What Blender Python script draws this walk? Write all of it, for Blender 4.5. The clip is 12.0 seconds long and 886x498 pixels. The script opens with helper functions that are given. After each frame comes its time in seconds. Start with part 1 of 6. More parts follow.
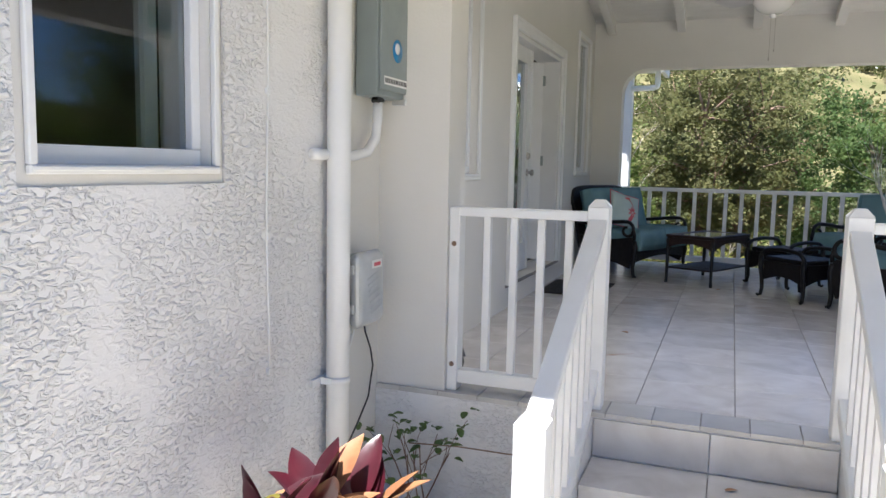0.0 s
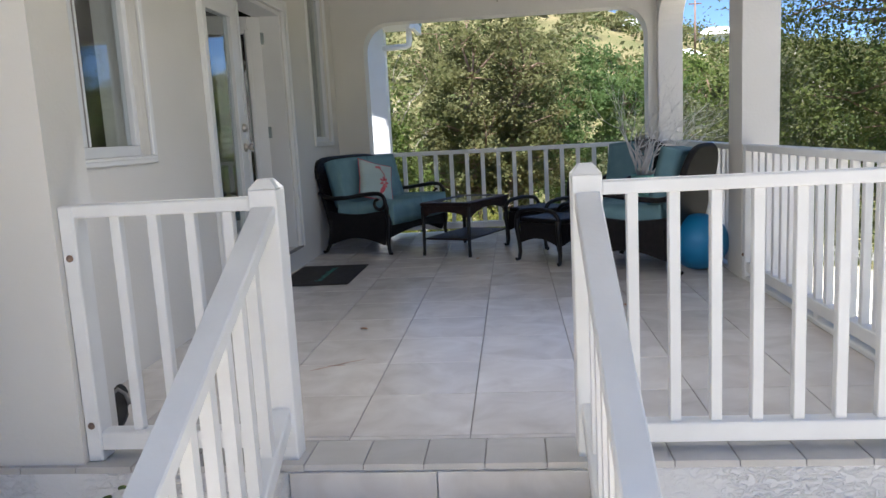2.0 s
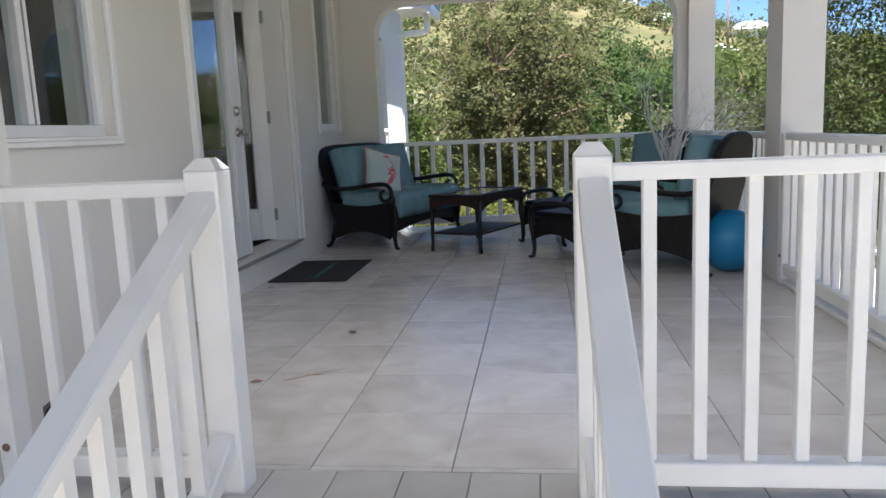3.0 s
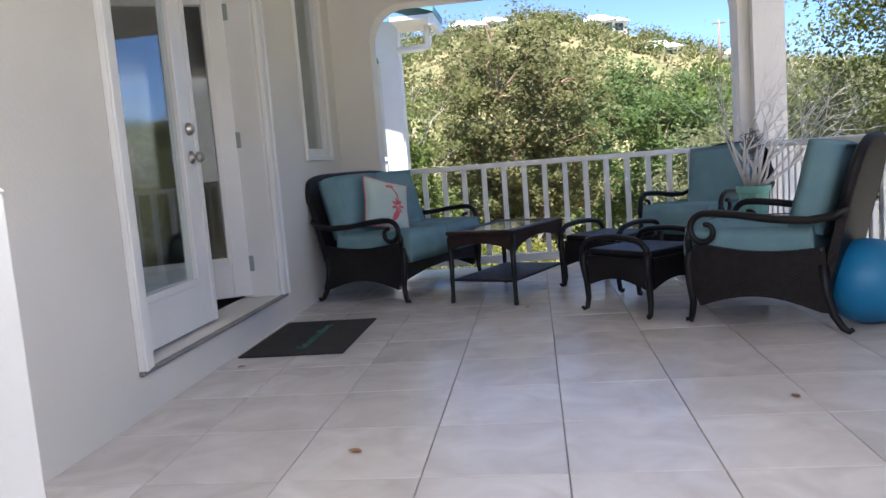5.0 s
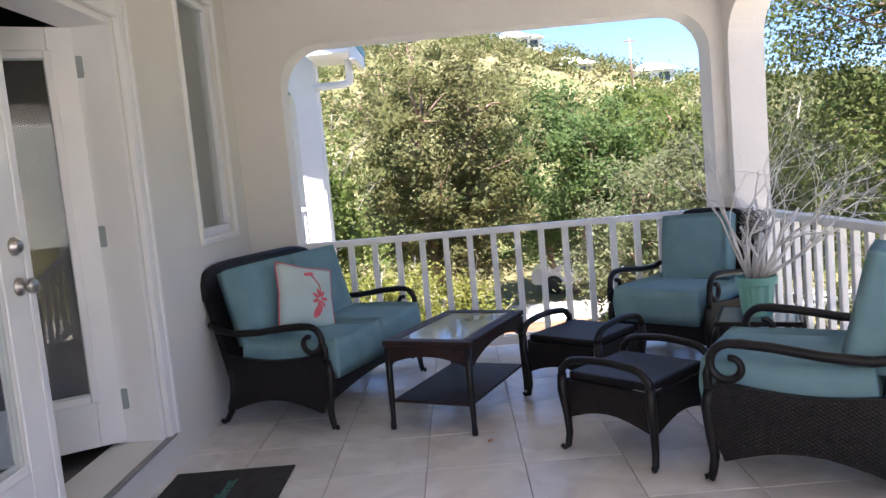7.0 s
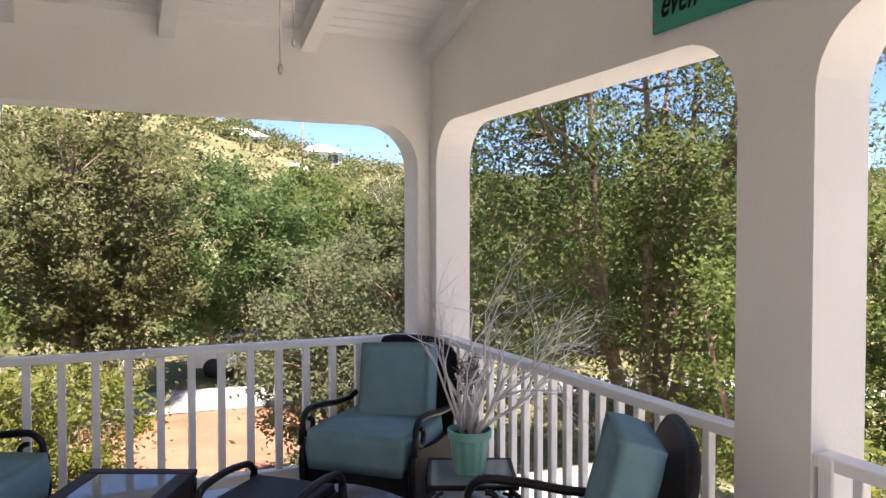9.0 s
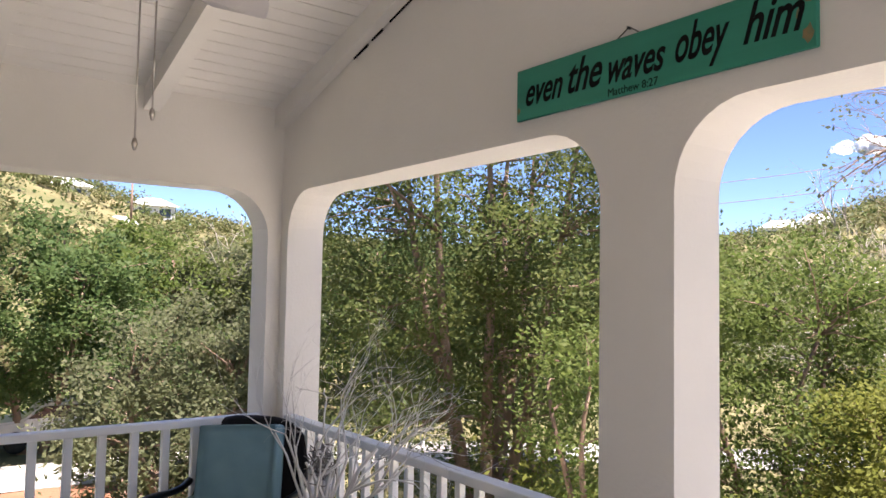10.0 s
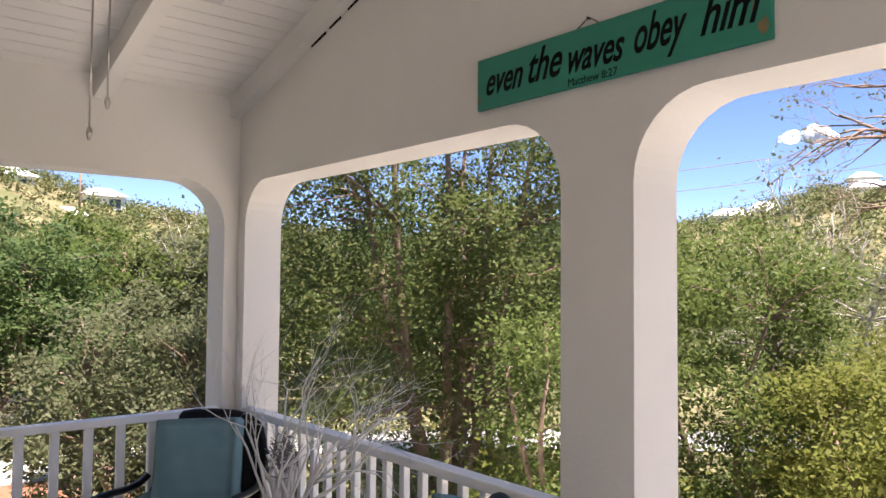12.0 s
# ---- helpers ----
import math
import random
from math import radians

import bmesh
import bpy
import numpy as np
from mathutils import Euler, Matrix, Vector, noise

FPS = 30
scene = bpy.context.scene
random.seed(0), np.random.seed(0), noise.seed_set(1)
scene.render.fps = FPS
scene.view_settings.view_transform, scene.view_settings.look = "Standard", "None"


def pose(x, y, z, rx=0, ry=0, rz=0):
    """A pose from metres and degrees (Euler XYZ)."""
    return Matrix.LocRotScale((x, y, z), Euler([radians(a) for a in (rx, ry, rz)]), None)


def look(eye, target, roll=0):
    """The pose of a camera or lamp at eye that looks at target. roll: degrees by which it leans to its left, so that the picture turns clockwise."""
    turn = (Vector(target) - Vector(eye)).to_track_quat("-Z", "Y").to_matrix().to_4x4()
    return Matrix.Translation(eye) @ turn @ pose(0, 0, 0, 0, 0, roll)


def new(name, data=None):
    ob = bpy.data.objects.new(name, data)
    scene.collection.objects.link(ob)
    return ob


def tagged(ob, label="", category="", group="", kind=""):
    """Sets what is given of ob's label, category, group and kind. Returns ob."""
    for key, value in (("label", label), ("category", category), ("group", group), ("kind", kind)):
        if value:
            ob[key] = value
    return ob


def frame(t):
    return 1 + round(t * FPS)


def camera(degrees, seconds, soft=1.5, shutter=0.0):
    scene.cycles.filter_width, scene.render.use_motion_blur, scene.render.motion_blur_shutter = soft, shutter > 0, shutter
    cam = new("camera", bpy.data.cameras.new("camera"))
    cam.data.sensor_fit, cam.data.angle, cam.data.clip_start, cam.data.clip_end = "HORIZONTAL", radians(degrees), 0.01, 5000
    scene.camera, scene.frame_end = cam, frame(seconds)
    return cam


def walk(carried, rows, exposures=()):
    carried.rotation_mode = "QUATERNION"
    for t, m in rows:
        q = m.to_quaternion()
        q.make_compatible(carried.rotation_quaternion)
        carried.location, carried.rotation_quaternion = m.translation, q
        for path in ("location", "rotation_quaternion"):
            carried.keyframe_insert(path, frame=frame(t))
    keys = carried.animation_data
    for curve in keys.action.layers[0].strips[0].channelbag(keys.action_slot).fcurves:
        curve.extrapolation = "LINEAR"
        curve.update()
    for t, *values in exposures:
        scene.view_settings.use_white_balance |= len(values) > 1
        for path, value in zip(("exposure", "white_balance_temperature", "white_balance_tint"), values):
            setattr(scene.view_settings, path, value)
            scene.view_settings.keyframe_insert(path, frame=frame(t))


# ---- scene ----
cam = camera(60.9, 12.0)
METRES, EYE, TILT, LEAN, TURN = 5.5, 1.148, 0.0, 0.0, 20.8
ROWS = [
    (0.0, 0.0, 0.0, 0.0, 0.13, -6.3, -1.2),
    (0.5, 0.0272, 0.0375, -0.0004, -8.28, -6.45, -0.08),
    (1.0, 0.0723, 0.0682, -0.0044, -12.8, -7.39, 1.31),
    (1.5, 0.0974, 0.1143, -0.0086, -15.24, -8.28, 2.55),
    (2.0, 0.1153, 0.1623, -0.0043, -15.69, -8.67, 3.04),
    (2.5, 0.1478, 0.1972, -0.0082, -14.68, -8.85, 2.78),
    (3.0, 0.1626, 0.2352, -0.017, -13.61, -8.98, 2.54),
    (5.0, 0.1933, 0.4925, -0.0337, -14.0, -6.41, 4.5),
    (5.5, 0.1947, 0.5568, -0.0275, -15.26, -5.27, 4.8),
    (6.0, 0.1996, 0.6137, 0.0034, -17.53, -4.89, 4.75),
    (6.5, 0.2199, 0.6545, 0.0249, -17.86, -5.81, 5.24),
    (8.5, 0.2771, 0.7963, 0.0856, -38.38, -3.86, 1.13),
    (9.0, 0.2783, 0.8277, 0.0924, -45.1, -1.52, 0.02),
    (9.5, 0.2779, 0.8521, 0.1009, -51.46, 0.96, -0.67),
    (10.0, 0.2859, 0.8559, 0.1078, -57.24, 3.23, -1.01),
    (10.5, 0.2898, 0.8511, 0.1121, -61.76, 4.84, -1.13),
    (11.0, 0.29, 0.8469, 0.1134, -64.44, 5.57, -1.15),
    (11.5, 0.2902, 0.8459, 0.1129, -65.37, 5.22, -1.05),
    (12.0, 0.285, 0.859, 0.1083, -60.46, 2.45, -0.45),
]
walk(cam, [(t, pose(0, 0, EYE, TILT, LEAN, TURN) @ pose(METRES * x, METRES * y, METRES * z, 90 + pitch, roll, yaw)) for t, x, y, z, yaw, pitch, roll in ROWS],
     exposures=((0.0, 1.58, 5980, 12), (1.0, 1.56, 5980, 12), (3.0, 1.55, 5950, 12), (5.0, 2.06, 6000, 17), (6.5, 2.38, 6050, 20), (8.5, 2.04, 6550, 21), (12.0, 1.78, 6550, 22)))

# ---------------------------------------------------------------- light
SUN_ELEV, SUN_AZ = 71.0, 176.0          # azimuth counted from +y towards +x
world = bpy.data.worlds.new("world")
scene.world = world
world.use_nodes = True
wn = world.node_tree.nodes
sky = wn.new("ShaderNodeTexSky")
sky.sky_type = "NISHITA"
sky.sun_disc = False
sky.sun_elevation = radians(SUN_ELEV)
sky.sun_rotation = radians(SUN_AZ)
sky.air_density, sky.dust_density, sky.ozone_density = 0.85, 0.0, 5.0
sky.altitude = 3000
world.node_tree.links.new(sky.outputs[0], wn["Background"].inputs[0])
wn["Background"].inputs[1].default_value = 0.08
sun = new("sun", bpy.data.lights.new("sun", "SUN"))
sun.data.energy, sun.data.angle, sun.data.color = 4.8, radians(0.6), (1.0, 0.95, 0.88)
sun_from = Vector((math.sin(radians(SUN_AZ)) * math.cos(radians(SUN_ELEV)), math.cos(radians(SUN_AZ)) * math.cos(radians(SUN_ELEV)), math.sin(radians(SUN_ELEV))))
sun.matrix_world = look(sun_from * 30, (0, 0, 0))
# added fill lamp inside the opening at the head of the steps, brightens the porch
fill = new("porch_fill", bpy.data.lights.new("porch_fill", "AREA"))
fill.data.shape, fill.data.size, fill.data.size_y = "RECTANGLE", 2.6, 1.4
fill.data.energy, fill.data.color = 5.5, (1.0, 0.96, 0.90)
fill.matrix_world = look((0.15, 4.0, 1.55), (0.15, 6.2, 0.0))


# ---------------------------------------------------------------- materials
def mat_base(name, rough=0.6, metal=0.0, spec=0.5):
    m = bpy.data.materials.new(name)
    m.use_nodes = True
    b = m.node_tree.nodes["Principled BSDF"]
    b.inputs["Roughness"].default_value = rough
    b.inputs["Metallic"].default_value = metal
    b.inputs["Specular IOR Level"].default_value = spec
    return m, m.node_tree.nodes, m.node_tree.links, b


def mix_colours(n, l, fac, a, b):
    mx = n.new("ShaderNodeMix")
    mx.data_type = "RGBA"
    l.new(fac, mx.inputs[0])
    for sock, val in ((mx.inputs[6], a), (mx.inputs[7], b)):
        if isinstance(val, tuple):
            sock.default_value = (*val, 1)
        else:
            l.new(val, sock)
    return mx.outputs[2]


def noise_fac(n, l, scale, detail=3.0, lo=0.35, hi=0.65, coords="Object", stretch=None):
    tc = n.new("ShaderNodeTexCoord")
    nz = n.new("ShaderNodeTexNoise")
    nz.inputs["Scale"].default_value = scale
    nz.inputs["Detail"].default_value = detail
    src = tc.outputs[coords]
    if stretch:
        mp = n.new("ShaderNodeMapping")
        mp.inputs["Scale"].default_value = stretch
        l.new(src, mp.inputs[0])
        src = mp.outputs[0]
    l.new(src, nz.inputs["Vector"])
    mr = n.new("ShaderNodeMapRange")
    mr.inputs[1].default_value, mr.inputs[2].default_value = lo, hi
    l.new(nz.outputs[0], mr.inputs[0])
    return mr.outputs[0]


def add_bump(n, l, b, height, strength, dist):
    bp = n.new("ShaderNodeBump")
    bp.inputs["Strength"].default_value = strength
    bp.inputs["Distance"].default_value = dist
    l.new(height, bp.inputs["Height"])
    l.new(bp.outputs[0], b.inputs["Normal"])


def surface(name, a, b2, scale=3.0, rough=0.6, metal=0.0, bump=0.0, bscale=60.0, bdist=0.004, spec=0.5, stretch=None, rvar=0.0, island=0.0):
    """Two-tone noise material with a fine relief."""
    m, n, l, b = mat_base(name, rough, metal, spec)
    f = noise_fac(n, l, scale, 5, 0.3, 0.7, stretch=stretch)
    col = mix_colours(n, l, f, a, b2)
    if island:
        oi = n.new("ShaderNodeObjectInfo")
        hv = n.new("ShaderNodeHueSaturation")
        mr = n.new("ShaderNodeMapRange")
        mr.inputs[3].default_value, mr.inputs[4].default_value = 1 - island, 1 + island
        l.new(oi.outputs["Random"], mr.inputs[0])
        l.new(mr.outputs[0], hv.inputs["Value"])
        l.new(col, hv.inputs["Color"])
        col = hv.outputs[0]
    l.new(col, b.inputs["Base Color"])
    if rvar:
        g = noise_fac(n, l, scale * 4, 3)
        mr = n.new("ShaderNodeMapRange")
        mr.inputs[3].default_value, mr.inputs[4].default_value = rough - rvar, rough + rvar
        l.new(g, mr.inputs[0])
        l.new(mr.outputs[0], b.inputs["Roughness"])
    if bump:
        add_bump(n, l, b, noise_fac(n, l, bscale, 4, 0.2, 0.8, stretch=stretch), bump, bdist)
    return m


def stucco(name, a, b2, heavy):
    """Painted plaster: coarse trowelled splats on the outside walls, fine sand inside."""
    m, n, l, b = mat_base(name, 0.75, 0, 0.3)
    col = mix_colours(n, l, noise_fac(n, l, 1.3, 6, 0.35, 0.7), a, b2)
    l.new(col, b.inputs["Base Color"])
    tc = n.new("ShaderNodeTexCoord")
    if heavy:
        mp = n.new("ShaderNodeMapping")
        mp.inputs["Rotation"].default_value = (0.5, 0, 0)
        mp.inputs["Scale"].default_value = (1, 1.0, 1.7)
        l.new(tc.outputs["Object"], mp.inputs[0])
        n1 = n.new("ShaderNodeTexNoise")
        n1.inputs["Scale"].default_value = 32
        n1.inputs["Detail"].default_value = 5
        n1.inputs["Distortion"].default_value = 0.7
        l.new(mp.outputs[0], n1.inputs["Vector"])
        n2 = n.new("ShaderNodeTexNoise")
        n2.inputs["Scale"].default_value = 2.6
        n2.inputs["Detail"].default_value = 3
        l.new(tc.outputs["Object"], n2.inputs["Vector"])
        r1 = n.new("ShaderNodeMapRange")
        r1.interpolation_type = "SMOOTHSTEP"
        r1.inputs[1].default_value, r1.inputs[2].default_value = 0.42, 0.66
        l.new(n1.outputs[0], r1.inputs[0])
        r2 = n.new("ShaderNodeMapRange")
        r2.inputs[1].default_value, r2.inputs[2].default_value = 0.38, 0.54
        r2.inputs[3].default_value, r2.inputs[4].default_value = 0.12, 1.0
        l.new(n2.outputs[0], r2.inputs[0])
        mu = n.new("ShaderNodeMath")
        mu.operation = "MULTIPLY"
        l.new(r1.outputs[0], mu.inputs[0])
        l.new(r2.outputs[0], mu.inputs[1])
        add_bump(n, l, b, mu.outputs[0], 0.72, 0.0155)
    else:
        add_bump(n, l, b, noise_fac(n, l, 55, 4, 0.25, 0.75), 0.25, 0.004)
    return m


WHITE = (0.80, 0.78, 0.75)
M_STUCCO = stucco("stucco_rough", (0.80, 0.79, 0.78), (0.87, 0.86, 0.85), True)
M_WALL = stucco("stucco_smooth", (0.72, 0.70, 0.66), (0.77, 0.75, 0.71), False)
M_TRIM = surface("trim_paint", (0.80, 0.80, 0.79), (0.84, 0.84, 0.83), 4, 0.4, bump=0.12, bscale=30)
M_RAIL = surface("rail_paint", (0.83, 0.825, 0.81), (0.89, 0.89, 0.88), 5, 0.42, bump=0.2, bscale=40, bdist=0.003)
M_CEIL = surface("ceiling_paint", (0.75, 0.73, 0.685), (0.81, 0.79, 0.745), 2, 0.5, bump=0.08, bscale=40)
M_DARKWOOD = surface("woven_resin", (0.006, 0.005, 0.006), (0.016, 0.012, 0.013), 30, 0.5, bump=0.6, bscale=140, bdist=0.003)
M_IRON = surface("dark_metal", (0.0045, 0.004, 0.0045), (0.010, 0.008, 0.008), 20, 0.38, spec=0.35, bump=0.15, bscale=80)
M_TEAL = surface("teal_canvas", (0.15, 0.275, 0.31), (0.20, 0.335, 0.37), 6, 0.85, bump=0.25, bscale=260, bdist=0.002, spec=0.2)


def ground_mat():
    """Unseen ground round the house made pale to bounce sunlight, dry grass and scrub soil further off."""
    m, n, l, b = mat_base("ground_soil", 0.95, 0, 0.2)
    # raised pale tone acts as an added reflector for porch and front wall
    pale = mix_colours(n, l, noise_fac(n, l, 0.7, 5), (0.46, 0.42, 0.35), (0.58, 0.54, 0.47))
    wild = mix_colours(n, l, noise_fac(n, l, 0.09, 6), (0.12, 0.125, 0.05), (0.24, 0.20, 0.10))
    tc = n.new("ShaderNodeTexCoord")
    ln = n.new("ShaderNodeVectorMath")
    ln.operation = "LENGTH"
    l.new(tc.outputs["Object"], ln.inputs[0])
    mr = n.new("ShaderNodeMapRange")
    mr.inputs[1].default_value, mr.inputs[2].default_value = 10.5, 14.5
    l.new(ln.outputs["Value"], mr.inputs[0])
    l.new(mix_colours(n, l, mr.outputs[0], pale, wild), b.inputs["Base Color"])
    add_bump(n, l, b, noise_fac(n, l, 6, 4), 0.5, 0.06)
    return m


M_GROUND = ground_mat()


# ---------------------------------------------------------------- mesh helpers
def add_box(bm, x0, x1, y0, y1, z0, z1, bev=0.0, seg=1, m=None):
    r = bmesh.ops.create_cube(bm, size=1)
    vs = r["verts"]
    for v in vs:
        v.co = Vector((x0 + (v.co.x + 0.5) * (x1 - x0), y0 + (v.co.y + 0.5) * (y1 - y0), z0 + (v.co.z + 0.5) * (z1 - z0)))
    if bev:
        es = list({e for v in vs for e in v.link_edges})
        r2 = bmesh.ops.bevel(bm, geom=es, offset=bev, segments=seg, affect="EDGES", profile=0.5)
        vs = list({v for f in r2["faces"] for v in f.verts} | {v for v in vs if v.is_valid})
    if m is not None:
        for v in vs:
            v.co = m @ v.co
    return vs


def add_prism(bm, pts, h0, h1, axis):
    """Extrudes an outline of pairs along an axis: x takes (y, z), y takes (x, z), z takes (x, y)."""
    def place(p, h):
        return {"x": (h, p[0], p[1]), "y": (p[0], h, p[1]), "z": (p[0], p[1], h)}[axis]
    a = [bm.verts.new(place(p, h0)) for p in pts]
    b = [bm.verts.new(place(p, h1)) for p in pts]
    k = len(pts)
    fs = [bm.faces.new(a), bm.faces.new(b[::-1])]
    for i in range(k):
        fs.append(bm.faces.new((a[i], b[i], b[(i + 1) % k], a[(i + 1) % k])))
    bmesh.ops.recalc_face_normals(bm, faces=fs)
    return a + b


def add_tube(bm, pts, radii, sides=8, flat=1.0):
    """A tube through points; radii one number or one per point."""
    pts = [Vector(p) for p in pts]
    if not isinstance(radii, (list, tuple)):
        radii = [radii] * len(pts)
    rings = []
    up = Vector((0, 0, 1))
    t0 = (pts[1] - pts[0]).normalized()
    if abs(t0.dot(up)) > 0.95:
        up = Vector((1, 0, 0))
    side = t0.cross(up).normalized()
    for i, p in enumerate(pts):
        t = (pts[min(i + 1, len(pts) - 1)] - pts[max(i - 1, 0)]).normalized()
        side = (side - t * side.dot(t)).normalized()
        nrm = side.cross(t)
        rings.append([bm.verts.new(p + (side * math.cos(a) + nrm * math.sin(a) * flat) * radii[i]) for a in [2 * math.pi * k / sides for k in range(sides)]])
    fs = []
    for r0, r1 in zip(rings, rings[1:]):
        for k in range(sides):
            fs.append(bm.faces.new((r0[k], r0[(k + 1) % sides], r1[(k + 1) % sides], r1[k])))
    fs.append(bm.faces.new(rings[0][::-1]))
    fs.append(bm.faces.new(rings[-1]))
    for f in fs:
        f.smooth = True
    bmesh.ops.recalc_face_normals(bm, faces=fs)
    return [v for r in rings for v in r]


def add_lathe(bm, profile, cx=0, cy=0, sides=24, smooth=True):
    rings = []
    for r, z in profile:
        rings.append([bm.verts.new((cx + r * math.cos(2 * math.pi * k / sides), cy + r * math.sin(2 * math.pi * k / sides), z)) for k in range(sides)])
    fs = []
    for r0, r1 in zip(rings, rings[1:]):
        for k in range(sides):
            fs.append(bm.faces.new((r0[k], r0[(k + 1) % sides], r1[(k + 1) % sides], r1[k])))
    for f in fs:
        f.smooth = smooth
    fs.append(bm.faces.new(rings[0][::-1]))
    fs.append(bm.faces.new(rings[-1]))
    bmesh.ops.recalc_face_normals(bm, faces=fs)
    return [v for r in rings for v in r]


def finish(bm, name, material, smooth=False):
    me = bpy.data.meshes.new(name)
    bm.to_mesh(me)
    bm.free()
    for m in (material if isinstance(material, (list, tuple)) else [material]):
        me.materials.append(m)
    if smooth:
        for p in me.polygons:
            p.use_smooth = True
    return me


def part(name, bm, material, parent, label="", smooth=False):
    ob = new(name, finish(bm, name, material, smooth))
    ob.parent = parent
    if label:
        ob["label"] = label
    return ob


def thing(name, bm, material, label, category, group="", kind="", smooth=False):
    return tagged(new(name, finish(bm, name, material, smooth)), label, category, group, kind)


def anchor(name, m, label, category, group="", kind=""):
    ob = tagged(new(name), label, category, group, kind)
    ob.matrix_world = m
    ob.empty_display_size = 0.1
    return ob


def box_part(name, dims, material, parent, bev=0.0, label="", seg=1, m=None):
    bm = bmesh.new()
    add_box(bm, *dims, bev, seg, m)
    return part(name, bm, material, parent, label)


def arc(cx, cz, r, a0, a1, k=8):
    return [(cx + r * math.cos(radians(a0 + (a1 - a0) * i / k)), cz + r * math.sin(radians(a0 + (a1 - a0) * i / k))) for i in range(k + 1)]


def arch_outline(u0, u1, top, r):
    """From the right foot of an opening over its rounded head to the left foot."""
    return [(u1, 0.0)] + arc(u1 - r, top - r, r, 0, 90) + arc(u0 + r, top - r, r, 90, 180) + [(u0, 0.0)]


def holed_wall(bm, x0, x1, us, vs, holes):
    """A wall normal to x with thickness x0..x1 on a grid of us (y) and vs (z), open at the holes."""
    us, vs = sorted(set(us + [h[0] for h in holes] + [h[1] for h in holes])), sorted(set(vs + [h[2] for h in holes] + [h[3] for h in holes]))
    def solid(i, j):
        if not (0 <= i < len(us) - 1 and 0 <= j < len(vs) - 1):
            return False
        u, v = (us[i] + us[i + 1]) / 2, (vs[j] + vs[j + 1]) / 2
        return not any(h[0] < u < h[1] and h[2] < v < h[3] for h in holes)
    cache = {}
    def vert(x, u, v):
        key = (x, u, v)
        if key not in cache:
            cache[key] = bm.verts.new(key)
        return cache[key]
    for i in range(len(us) - 1):
        for j in range(len(vs) - 1):
            if not solid(i, j):
                continue
            a, b, c, d = us[i], us[i + 1], vs[j], vs[j + 1]
            for x in (x0, x1):
                bm.faces.new([vert(x, a, c), vert(x, b, c), vert(x, b, d), vert(x, a, d)])
            for di, dj, p, q in ((-1, 0, (a, c), (a, d)), (1, 0, (b, c), (b, d)), (0, -1, (a, c), (b, c)), (0, 1, (a, d), (b, d))):
                if not solid(i + di, j + dj):
                    bm.faces.new([vert(x0, *p), vert(x1, *p), vert(x1, *q), vert(x0, *q)])
    bmesh.ops.recalc_face_normals(bm, faces=bm.faces[:])


# ---------------------------------------------------------------- plan of the place (metres)
GROUND = -0.62
WX = -1.70                    # outer face of the house wall
WP = -1.670                   # its thicker face inside the porch
XR0, XR1 = 1.86, 2.11         # gable wall on the open side
YF0, YF1 = 3.53, 3.78         # front wall of the porch
YB0, YB1 = 9.54, 9.79         # back wall of the porch
RIDGE_Y, RIDGE_Z, SLOPE = 6.635, 3.757, 0.29
ARCH_X0, ARCH_X1, ARCH_TOP, ARCH_R = -1.32, 1.67, 2.37, 0.30

BACK_X1 = 1.768


def roof_z(y):
    return RIDGE_Z - SLOPE * abs(y - RIDGE_Y)

def glass_mat(name, tint, rough=0.02):
    """A window pane: clear, with real reflections."""
    m, n, l, b = mat_base(name, rough)
    b.inputs["Base Color"].default_value = (*tint, 1)
    b.inputs["Transmission Weight"].default_value = 1.0
    b.inputs["IOR"].default_value = 1.5
    return m


